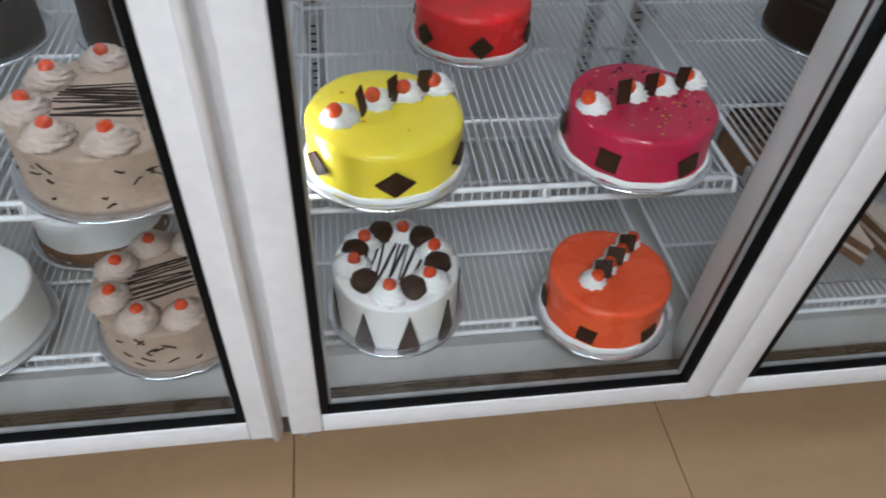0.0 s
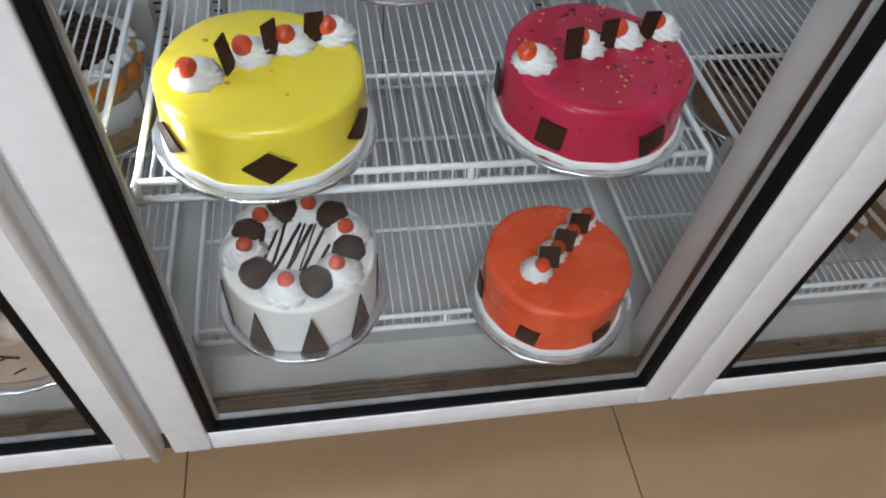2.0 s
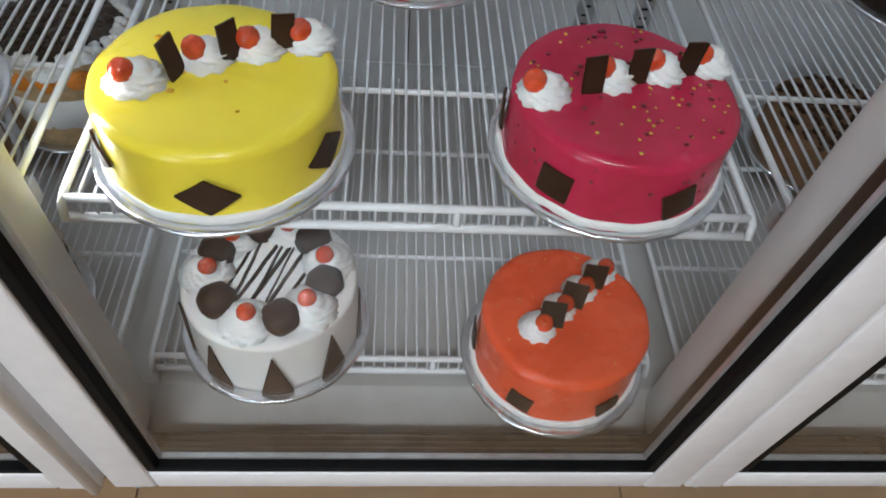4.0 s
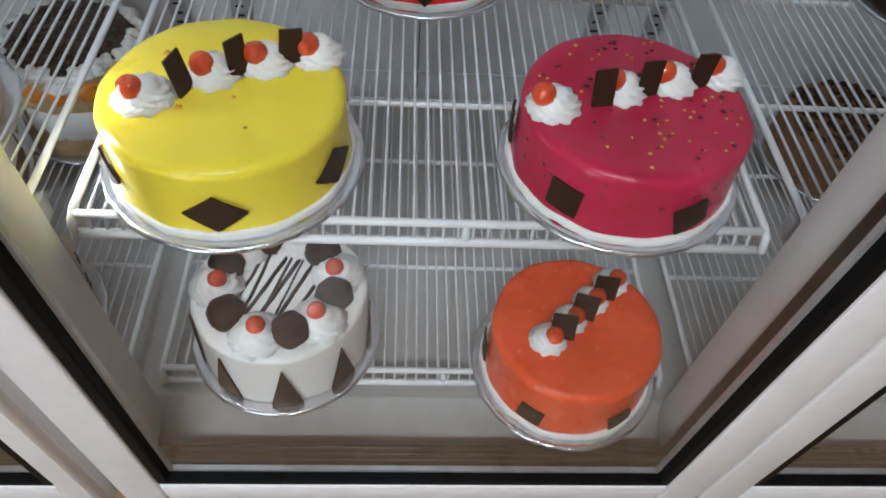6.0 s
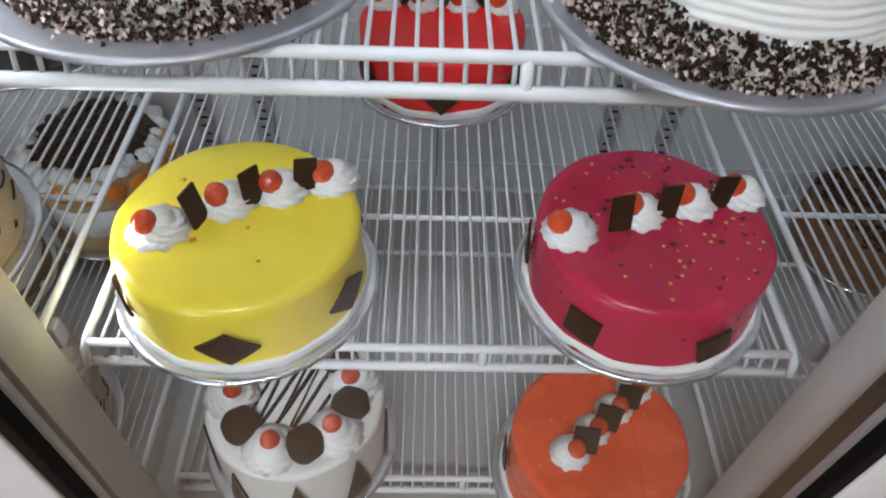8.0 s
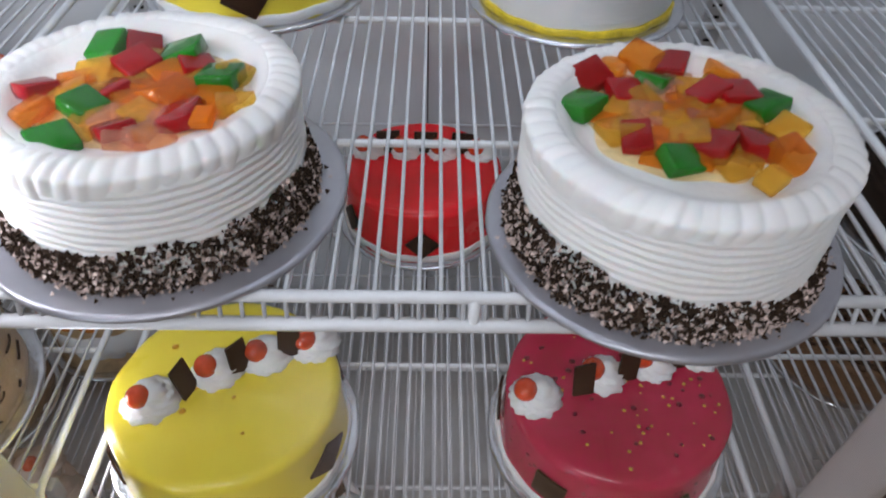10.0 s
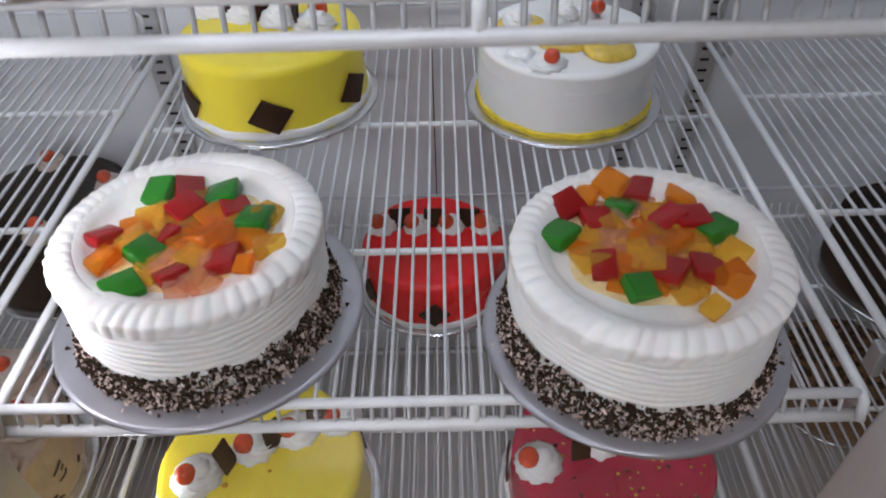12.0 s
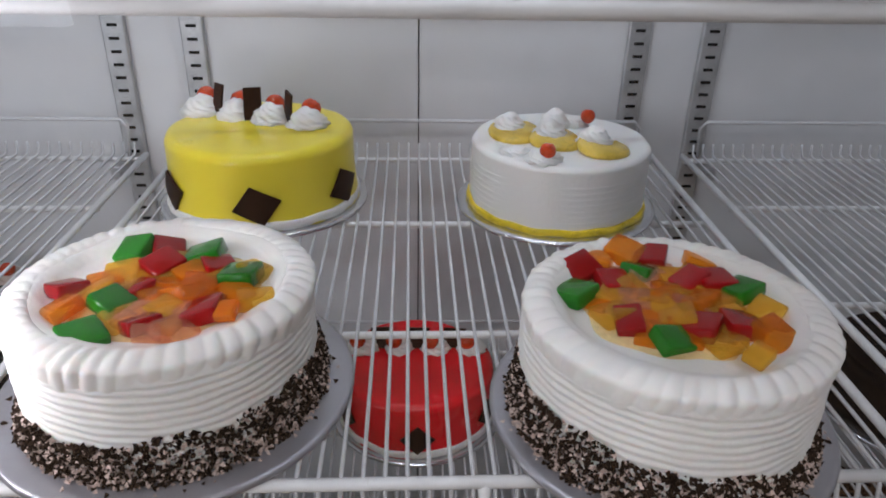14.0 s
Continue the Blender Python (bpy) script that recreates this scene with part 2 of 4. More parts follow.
# ---- the room ----
floor = tagged(block("floor", GROUT, -3.0, 3.0, -3.0, 1.0, -0.06, -0.003), "beige polished tiled shop floor with thin dark joints", "floor", kind="structure")
X0, PITCH = -0.311, 0.585
TV, TF = box(0.0010, PITCH - 0.0010, 0.0010, PITCH - 0.0010, -0.012, 0.0, bevel=0.0008)
TILE_MESH = mesh_of("tile", TV, TF, TILE, False)
for i in range(-4, 5):
    for j in range(-5, 2):
        put("tile", TILE_MESH, floor, pose(X0 + i * PITCH, -0.40 + j * PITCH, 0))
tagged(block("wall_north", PAINT, -3.0, 3.0, 0.86, 1.0, 0, 2.8), "unseen dark plaster wall behind the cooler", "wall", kind="structure")
tagged(block("wall_east", PAINT, 3.0, 3.12, -3.0, 1.0, 0, 2.8), "unseen plaster wall, darkened to dim glass reflections", "wall", kind="structure")
tagged(block("wall_west", PAINT, -3.12, -3.0, -3.0, 1.0, 0, 2.8), "unseen plaster wall, darkened to dim glass reflections", "wall", kind="structure")
tagged(block("ceiling", CEILING, -3.12, 3.12, -3.15, 1.0, 2.8, 2.9), "white painted ceiling", "ceiling", kind="structure")
WX0, WX1, WZ0, WZ1 = -2.55, -1.41, 0.004, 2.2
sw, sf = joined(box(-3.0, WX0, -3.12, -3.0, 0, 2.8), box(WX1, 3.0, -3.12, -3.0, 0, 2.8),
                box(WX0, WX1, -3.12, -3.0, 0, WZ0), box(WX0, WX1, -3.12, -3.0, WZ1, 2.8))
tagged(put("wall_south", mesh_of("wall_south", sw, sf, PAINT, False)), "unseen plaster wall with a window, darkened to dim glass reflections", "wall", kind="structure")
window = tagged(block("window_1", WHITE_METAL, WX0, WX1, -3.09, -3.04, WZ0, WZ0 + 0.05, bevel=0.004), "white framed full-height shop window with daylight outside", "window", kind="structure")
for x in (WX0, (WX0 + WX1) / 2 - 0.02, WX1 - 0.04):
    block("frame_bar", WHITE_METAL, x, x + 0.04, -3.09, -3.04, WZ0 + 0.052, WZ1 - 0.042, bevel=0.004, parent=window)
block("frame_bar", WHITE_METAL, WX0, WX1, -3.09, -3.04, WZ1 - 0.04, WZ1, bevel=0.004, parent=window)
# unseen glowing panel added where the overhead fill hangs
panel = tagged(block("added_ceiling_light", WHITE_METAL, -0.92, 0.32, -2.17, -1.63, 2.76, 2.797, bevel=0.004), "unseen rectangular ceiling light panel, added to light the cooler", "light")
block("diffuser", glow("lamp_diffuser", (1.0, 0.97, 0.92), 6.0), -0.89, 0.29, -2.14, -1.66, 2.745, 2.758, bevel=0.003, parent=panel)

# ---- the display cooler ----
cooler = thing("display_cooler", 0, 0, 0, "white three-door upright glass display cooler on the tiled floor", "display cooler")
OUT = 1.5 * BAY + 0.02
block("back_panel", LINER, -OUT, OUT, BACK, BACK + 0.06, 0.10, TOP, parent=cooler, label="pale grey inner back wall")
block("back_seam", SLOT, -0.0007, 0.0007, BACK - 0.0008, BACK + 0.002, 0.132, TOP - 0.08, parent=cooler, label="thin dark panel joint")
for sx in (-1, 1):
    v, f = box(*sorted((sx * OUT, sx * (OUT + 0.05))), 0.012, BACK + 0.06, 0.10, TOP, bevel=0.003)
    v = [(p.x, p.y - (math.tan(radians(LEAN)) * (p.z - 0.14) if p.y < 0.1 else 0.0), p.z) for p in v]
    put("side_panel", mesh_of("side_panel", v, f, WHITE_METAL, False), cooler)
block("top_panel", WHITE_METAL, -OUT, OUT, -0.080, BACK, TOP - 0.07, TOP, bevel=0.003, parent=cooler)
block("header", WHITE_METAL, -OUT - 0.05, OUT + 0.05, -0.125, BACK + 0.06, TOP + 0.002, TOP + 0.25, bevel=0.008, parent=cooler)
block("floor_panel", BASE, -OUT, OUT, 0.10, BACK, 0.08, 0.130, bevel=0.003, parent=cooler, label="inner floor, liner grey toned down for shade")
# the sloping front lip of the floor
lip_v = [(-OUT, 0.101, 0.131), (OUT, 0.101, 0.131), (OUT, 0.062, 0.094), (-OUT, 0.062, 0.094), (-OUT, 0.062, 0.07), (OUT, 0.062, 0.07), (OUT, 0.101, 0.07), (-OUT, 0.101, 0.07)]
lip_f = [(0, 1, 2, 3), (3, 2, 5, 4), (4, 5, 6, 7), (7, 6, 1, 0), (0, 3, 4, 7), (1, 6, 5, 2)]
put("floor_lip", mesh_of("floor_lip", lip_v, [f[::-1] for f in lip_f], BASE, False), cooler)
block("bottom_seal", LIP, -OUT, OUT, 0.016, 0.044, 0.072, 0.136, bevel=0.003, parent=cooler, label="dark brown ribbed seal strip")
for k in range(4):                             # fine ribs along the seal
    y = 0.020 + 0.0066 * k
    v, f = tube([(-OUT, y, 0.1356), (OUT, y, 0.1356)], 0.0019, 8)
    put("rib", mesh_of("rib", v, f, LIP), cooler)
for x in (-0.85, 0.0, 0.85):
    for y in (0.10, 0.60):
        v, f = lathe([(0.018, 0.0), (0.022, 0.004), (0.022, 0.012), (0.012, 0.016), (0.012, 0.085)], 20)
        put("foot", mesh_of("foot", v, f, STEEL), cooler, pose(x, y, 0))
MULL_V, MULL_F = box(-0.031, 0.031, 0.047, 0.097, 0.096, TOP - 0.07, bevel=0.004)
MULL_MESH = mesh_of("post", MULL_V, MULL_F, POST, True)
SEAL_V, SEAL_F = box(-0.040, 0.040, 0.0155, 0.046, 0.10, TOP - 0.03, bevel=0.004)
COVER_MESH = mesh_of("post_cover", *box(-0.014, 0.014, 0.0145, 0.0152, 0.10, TOP - 0.03), WHITE_METAL, False)
SEAL_MESH = mesh_of("post_seal", SEAL_V, SEAL_F, BROWN_SEAL, True)
for x in (-1.5 * BAY + 0.02, -0.314, 0.314, 1.5 * BAY - 0.02):
    put("post", MULL_MESH, cooler, pose(x, 0.008, 0, LEAN))
    put("post_seal", SEAL_MESH, cooler, pose(x, 0.008, 0, LEAN), "dark brown magnetic seal")
    put("post_cover", COVER_MESH, cooler, pose(x + (0.003 if x < 0 else 0.0), 0.008, 0, LEAN))


def pilaster():
    """A slotted upright strip on the back wall."""
    strip_v, strip_f = joined(box(-0.013, 0.013, BACK - 0.009, BACK - 0.001, 0.14, TOP - 0.10, bevel=0.002))
    slots = []
    z = 0.16
    while z < TOP - 0.13:
        slots.append(box(-0.0055, 0.0055, BACK - 0.0104, BACK - 0.0085, z, z + 0.0032))
        z += 0.0145
    return mesh_of("upright_strip", strip_v, strip_f, STEEL, False), mesh_of("slots", *joined(*slots), SLOT, False)


PIL, SLOTS = pilaster()
for x in (-0.89, -0.335, -0.25, 0.25, 0.335, 0.89):
    p = put("upright_strip", PIL, cooler, pose(x, 0, 0), "slotted galvanised upright")
    put("slots", SLOTS, p)


def door(x, skew):
    """A framed glass door: stiles with a rounded outer bead, rails, rubber seal, pane and pull."""
    d = put("door", None, cooler, pose(x, skew + 0.008, 0, LEAN), "white aluminium framed glass door, closed")
    w, z0, z1, s = 0.309, 0.093, TOP - 0.005, 0.044
    for sx in (-1, 1):
        a, b = sorted((sx * w, sx * (w - s)))
        block("stile", WHITE_METAL, a, b, -0.006, 0.014, z0, z1, bevel=0.003, parent=d, smooth=True)
        if sx * x < 0 and x < 0:
            v, f = tube([(sx * (w - 0.007), -0.006, z0 + 0.001), (sx * (w - 0.007), -0.006, z1 - 0.001)], 0.0065, 10)
            put("bead", mesh_of("bead", v, f, WHITE_METAL), d)
        a, b = sorted((sx * (w - s), sx * (w - s - 0.011)))
        block("seal", RUBBER, a, b, -0.004, 0.012, z0 + s, z1 - s, bevel=0.002, parent=d)
    for z in (z0, z1 - s):
        block("rail", WHITE_METAL, -w + s + 0.0005, w - s - 0.0005, -0.0055, 0.0135, z, z + s, bevel=0.003, parent=d, smooth=True)
    for z in (z0 + s, z1 - s - 0.008):
        block("seal", RUBBER, -w + s + 0.008, w - s - 0.008, -0.004, 0.012, z, z + 0.008, bevel=0.002, parent=d)
    for sx in (-1, 1):
        a, b = sorted((sx * (w - s - 0.0112), sx * (w - s - 0.0145)))
        block("spacer", STEEL, a, b, 0.0072, 0.0120, z0 + s + 0.0085, z1 - s - 0.0085, parent=d, label="thin aluminium glass spacer")
    block("spacer", STEEL, -w + s + 0.015, w - s - 0.015, 0.0072, 0.0125, z0 + s + 0.0082, z0 + s + 0.0130, parent=d, label="thin aluminium glass spacer")
    pane = block("pane", GLASS, -w + s + 0.007, w - s - 0.007, 0.002, 0.006, z0 + s + 0.007, z1 - s - 0.007, parent=d)
    pane.visible_shadow = False
    v, f = tube([(w - 0.02, -0.006, 1.22), (w - 0.02, -0.04, 1.23), (w - 0.02, -0.04, 1.47), (w - 0.02, -0.006, 1.48)], 0.008, 10)
    put("handle", mesh_of("handle", v, f, STEEL), d)
    v, f = lathe([(0.007, 0.0), (0.007, 0.014)], 16)
    put("hinge_pin", mesh_of("hinge_pin", v, f, STEEL), d, pose(-w + 0.02, 0.004, z0 - 0.013))
    v, f = box(-0.02, 0.02, -0.002, 0.02, z0 - 0.010, z0 - 0.001, bevel=0.002)
    put("hinge_plate", mesh_of("hinge_plate", v, f, STEEL, False), d, pose(w - 0.03, 0, 0))
    return d


door(-0.626, 0.0)
door(0.0035, 0.002)
door(0.6245, 0.002)

# ---- wire shelves ----
DEPTH_BACK = BACK - 0.035


def wire_shelf(x, z, front, half, group):
    sh = thing("wire_shelf", x, 0, z, "white plastic-coated wire cooler shelf", "shelf", group)
    n = int(round(2 * half / 0.0119))
    step = 2 * half / n
    r = 0.0014
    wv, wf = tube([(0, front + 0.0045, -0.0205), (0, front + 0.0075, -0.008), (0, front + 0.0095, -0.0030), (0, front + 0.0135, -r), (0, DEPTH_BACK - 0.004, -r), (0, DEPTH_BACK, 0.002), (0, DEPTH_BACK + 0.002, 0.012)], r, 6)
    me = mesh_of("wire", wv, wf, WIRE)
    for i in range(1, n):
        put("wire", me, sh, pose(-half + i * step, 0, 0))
    for name, y, zz, rad in (("front_rod", front + 0.0095, -0.0036, 0.0036), ("front_rod", front + 0.0045, -0.0205, 0.0042),
                             ("cross_rod", front + 0.155, -0.0058, 0.0028), ("cross_rod", front + 0.340, -0.0058, 0.0034), ("back_rod", DEPTH_BACK - 0.006, -0.0058, 0.003)):
        v, f = tube([(-half, y, zz), (half, y, zz)], rad, 8)
        put(name, mesh_of(name, v, f, ROD), sh)
    for sx in (-1, 1):
        v, f = tube([(sx * half, front, -0.019), (sx * half, front + 0.004, -0.005), (sx * half, front + 0.012, -0.002), (sx * half, DEPTH_BACK, -0.002)], 0.0034, 8)
        put("side_rod", mesh_of("side_rod", v, f, ROD), sh)
    v, f = tube([(0.03, front + 0.0045, -0.0205), (0.03, front + 0.0095, -0.0036)], 0.0036, 8)
    put("strut", mesh_of("strut", v, f, ROD), sh)
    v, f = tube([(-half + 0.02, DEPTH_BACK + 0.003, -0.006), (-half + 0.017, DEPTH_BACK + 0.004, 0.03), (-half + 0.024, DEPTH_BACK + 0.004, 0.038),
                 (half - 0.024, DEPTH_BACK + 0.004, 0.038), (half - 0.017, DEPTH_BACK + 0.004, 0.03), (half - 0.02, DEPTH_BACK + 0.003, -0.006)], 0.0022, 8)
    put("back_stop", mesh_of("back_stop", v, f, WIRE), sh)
    for sx in (-1, 1):
        v, f = box(sx * (half - 0.03) - 0.006, sx * (half - 0.03) + 0.006, DEPTH_BACK - 0.02, BACK - 0.006, -0.026, -0.010, bevel=0.002)
        put("bracket", mesh_of("bracket", v, f, STEEL, False), sh)
        v, f = box(sx * (half + 0.003) - 0.004, sx * (half + 0.003) + 0.004, front + 0.008, front + 0.022, -0.034, -0.008, bevel=0.002)
        put("clip", mesh_of("clip", v, f, STEEL, False), sh)
    return sh


for level, front in ((SHELF_A, 0.107), (SHELF_B, 0.085), (SHELF_C, 0.064), (SHELF_D, 0.064)):
    wire_shelf(0.0, level, front, HALF, "centre shelves")
    for sx in (-1, 1):
        wire_shelf(sx * 0.60, level, 0.100, 0.287, "side shelves")


# ---- cake pieces ----
def rosette_mesh(r, h, material, lobes=8, twist=3.4, seed=0):
    """A piped star swirl that narrows to a soft tip."""
    rng = random.Random(seed)
    ph = rng.random() * 6
    prof = [(0.86, 0.0), (0.98, 0.07), (1.0, 0.15), (0.97, 0.24), (0.88, 0.32), (0.81, 0.38), (0.80, 0.45), (0.78, 0.52), (0.69, 0.59), (0.59, 0.65), (0.55, 0.71), (0.51, 0.77), (0.40, 0.84), (0.26, 0.91), (0.14, 0.97), (0.05, 1.0)]

    def wob(a, rr, z):
        k = z / h
        return rr * (1 + (0.125 - 0.05 * k) * math.cos(lobes * (a + twist * k) + ph) + 0.03 * math.cos(2 * a + ph)), z + 0.05 * h * math.cos(a - 12.6 * k + ph) * (1 if 0.05 < k < 0.95 else 0)
    v, f = lathe([(a * r, b * h) for a, b in prof], 56, wob)
    return mesh_of("cream_swirl", v, f, material)


ROSE = {}


def rosette(parent, x, y, z, r=0.0175, h=0.021, material=None, turn=0, seed=0):
    material = material or PIPED
    key = (round(r, 4), round(h, 4), material.name, seed)
    if key not in ROSE:
        ROSE[key] = rosette_mesh(r, h, material, seed=seed)
    return put("cream_swirl", ROSE[key], parent, pose(x, y, z, 0, 0, turn))


cv, cf = lathe([(0.0006, -0.0086), (0.0040, -0.0076), (0.0074, -0.0042), (0.0086, 0.0), (0.0076, 0.0042), (0.0046, 0.0074), (0.0018, 0.0078), (0.0006, 0.0070)], 24)
CHERRY_MESH = mesh_of("cherry", cv, cf, CHERRY)


def cherry(parent, x, y, z, s=1.0, tilt=12):
    return put("cherry", CHERRY_MESH, parent, pose(x, y, z, tilt, tilt * 0.6, 40 * tilt) @ Matrix.Scale(s, 4))


PLATES = {}


def plate(parent, m, w, h, name="chocolate_square", lean=0.0, bow=0.0):
    """A thin chocolate tile, sheared a little, standing in its own x-z plane; bow wraps it round a side."""
    key = (round(w, 4), round(h, 4), round(lean, 3), round(bow, 3))
    if key not in PLATES:
        vs, fs, n = [], [], 6
        for side in (-0.0011, 0.0011):
            for k in range(2):
                for i in range(n + 1):
                    u = i / n - 0.5
                    x, z = u * w + (k - 0.5) * lean * w, (k - 0.5) * h
                    vs.append((x, side + (x * x / (2 * bow) if bow else 0), z))
        q = 2 * (n + 1)
        for i in range(n):
            a, b = i, i + n + 1
            fs += [(a, a + 1, b + 1, b), (q + a + 1, q + a, q + b, q + b + 1), (a + 1, a, q + a, q + a + 1), (b, b + 1, q + b + 1, q + b)]
        fs += [(0, n + 1, q + n + 1, q), (n, q + n, q + 2 * n + 1, 2 * n + 1)]
        PLATES[key] = mesh_of(name, vs, fs, CHOC, False)
    return put(name, PLATES[key], parent, m)


def diamond(parent, rad, z, angle, w=0.026, tip=45.0, squash=1.0):
    """A square chocolate tile pressed on its corner against the round side."""
    key = ("d", round(w, 4), round(rad, 3), tip, squash)
    if key not in PLATES:
        vs, fs, n = [], [], 6
        c, s = math.cos(radians(tip)), math.sin(radians(tip))
        for k in range(2):
            for i in range(n + 1):
                for j in range(n + 1):
                    u, t = (i / n - 0.5) * w, (j / n - 0.5) * w
                    x, zz = u * c - t * s, (u * s + t * c) * squash
                    rr = rad + 0.0004 + 0.0022 * k
                    a = x / rad
                    vs.append((rr * math.sin(a), -rr * math.cos(a), zz))
        m1 = (n + 1) ** 2
        for i in range(n):
            for j in range(n):
                a = i * (n + 1) + j
                fs += [(a, a + 1, a + n + 2, a + n + 1), (m1 + a, m1 + a + n + 1, m1 + a + n + 2, m1 + a + 1)]
            for a, b in ((i * (n + 1), (i + 1) * (n + 1)), ((i + 1) * (n + 1) + n, i * (n + 1) + n), (i + 1, i), (n * (n + 1) + i, n * (n + 1) + i + 1)):
                fs.append((a, b, m1 + b, m1 + a))
        PLATES[key] = mesh_of("chocolate_square", vs, fs, CHOC, False)
    return put("chocolate_square", PLATES[key], parent, pose(0, 0, z, 0, 0, angle + 90))


def cake_board(parent, r, foil=None, rough_edge=0.6):
    rng = random.Random(int(r * 10000))
    n = 96
    crimp = [rough_edge * rng.uniform(-0.0011, 0.0011) for _ in range(n)]

    def wob(a, rr, z):
        k = int(a / (2 * math.pi) * n + 0.5) % n
        edge = 1 if rr > r * 0.97 else 0
        return rr + edge * crimp[k], z + edge * crimp[(k * 7) % n] * 0.6
    v, f = lathe([(r * 0.5, 0.0), (r - 0.002, 0.0), (r, 0.0015), (r, 0.0035), (r - 0.0015, 0.0048), (r * 0.965, 0.0050), (r * 0.9, 0.0050), (r * 0.4, 0.0050)], n, wob)
    return put("cake_board", mesh_of("cake_board", v, f, foil or FOIL), parent, None, "crimped silver foil cake board")


BOARD = 0.005


def body(parent, r, h, material, edge=0.010, flare=0.003, uneven=0.0007, label=""):
    """A round glazed cake: soft top edge, a slight foot, sides not quite true."""
    prof = [(r * 0.5, 0.0), (r + flare, 0.0), (r + flare * 0.7, h * 0.08), (r + flare * 0.3, h * 0.22), (r, h * 0.45), (r - 0.0004, h - edge)]
    for k in range(1, 7):
        a = k / 6 * math.pi / 2
        prof.append((r - edge + edge * math.cos(a), h - edge + edge * math.sin(a)))
    prof += [(r * 0.8, h + 0.0006), (r * 0.55, h + 0.0010), (r * 0.3, h + 0.0008), (r * 0.08, h + 0.0008)]

    def wob(a, rr, z):
        d = uneven * (math.sin(3 * a + r * 90) + 0.6 * math.sin(7 * a + 2 + z * 40) + 0.4 * math.sin(13 * a + z * 90))
        return (rr + d, z + (0.35 * d if z > h * 0.9 else 0))
    v, f = lathe(prof, 96, wob)
    return put("cake_body", mesh_of("cake_body", v, f, material), parent, pose(0, 0, BOARD), label)


def base_band(parent, r, thick, material, name="cream_band", label=""):
    """A piped band round the foot of a cake."""
    def wob(a, rr, z):
        return rr + 0.0006 * math.sin(9 * a) + 0.0004 * math.sin(31 * a), z + 0.0006 * math.sin(14 * a + 1)
    prof = [(r - 0.004, BOARD)] + [(r + thick * (0.17 + 0.20 * math.sin(k / 6 * math.pi)), BOARD + thick * (1 - math.cos(k / 6 * math.pi)) * 0.55) for k in range(0, 7)] + [(r - 0.004, BOARD + thick)]
    v, f = lathe(prof, 120, wob)
    f = f[:-2]
    return put(name, mesh_of(name, v, f, material), parent, None, label)


def sprinkle(parent, name, material, count, r, z, size, seed, keep=None):
    """Tiny bits strewn over a top, one mesh."""
    rng = random.Random(seed)
    parts = []
    for _ in range(count):
        q, a = r * math.sqrt(rng.random()), rng.random() * 6.283
        x, y = q * math.cos(a), q * math.sin(a)
        if keep and not keep(x, y):
            continue
        s = size * rng.uniform(0.6, 1.3)
        v, f = lathe([(s * 0.6, 0), (s, s * 0.35), (s * 0.5, s * 0.8)], 7)
        parts.append(([(p[0] + x, p[1] + y, p[2] + z) for p in v], f))
    return tagged(put(name, mesh_of(name, *joined(*parts), material), parent), kind="stuff")


# ---- glazed cakes with a row of swirls ----
def glaze_cake(name, x, y, z, r, h, material, board, row, squares, sq_z, label, swirl=0.0175, shard=(0.017, 0.030), shard_turns=(0, 0, 0), shard_front=0.004, shard_tilt=-12, cherry_side=(-0.006, -0.006), shard_lift=0.0,
               ks=(0.0, 0.333, 0.667, 1.0), shk=(0.167, 0.5, 0.833), bow=(0, 0, 0, 0), band=0.008, tip=45.0, tip_even=None, sq=0.026, squash=1.0, group="glazed cakes", bare=False):
    c = thing(name, x, y, z, label, "cake", group)
    cake_board(c, board)
    body(c, r, h, material)
    base_band(c, r + 0.0015, band, PIPED, label="white piped cream foot band")
    top = BOARD + h
    for i, a in enumerate(squares):
        diamond(c, r + 0.0015, sq_z, a, sq, tip if i % 2 or tip_even is None else tip_even, squash)
    if bare:
        return c
    (ax, ay), (bx, by) = row
    n = 4
    for i in range(n):
        k = ks[i]
        px, py = ax + (bx - ax) * k, ay + (by - ay) * k + bow[i]
        rosette(c, px, py, top - 0.0015, swirl * (1.08 if i == 0 else 1.0), 0.021, turn=77 * i, seed=i)
        cherry(c, px + cherry_side[0], py + cherry_side[1], top + 0.0150, 1.12, 8 + 7 * i)
        if i < n - 1:
            k2 = shk[i]
            qx, qy = ax + (bx - ax) * k2, ay + (by - ay) * k2 + (bow[i] + bow[i + 1]) / 2
            plate(c, pose(qx, qy - shard_front, top + shard[1] * 0.43 + shard_lift, shard_tilt + 4 * i, 4 * i - 3, shard_turns[i]), shard[0], shard[1], "chocolate_shard", lean=0.08)
    return c


yellow = glaze_cake("mango_glaze_cake", -0.160, 0.160, SHELF_B, 0.0935, 0.067, YELLOW, 0.106, ((-0.052, -0.018), (0.068, 0.036)),
                    [-87, -26, 34, 94, 154, -149], 0.034, "yellow glazed round cake with chocolate tiles and cherry swirls", shard_turns=(68, 50, 16), sq=0.033, squash=0.76, swirl=0.0205, shard=(0.0175, 0.038), shard_front=0.007, shard_lift=-0.003, ks=(0, 0.375, 0.685, 1.0), shk=(0.215, 0.53, 0.845), bow=(0, 0.010, 0.009, 0.005))
sprinkle(yellow, "pulp_flecks", FLECK, 9, 0.080, BOARD + 0.0672, 0.0024, 7)
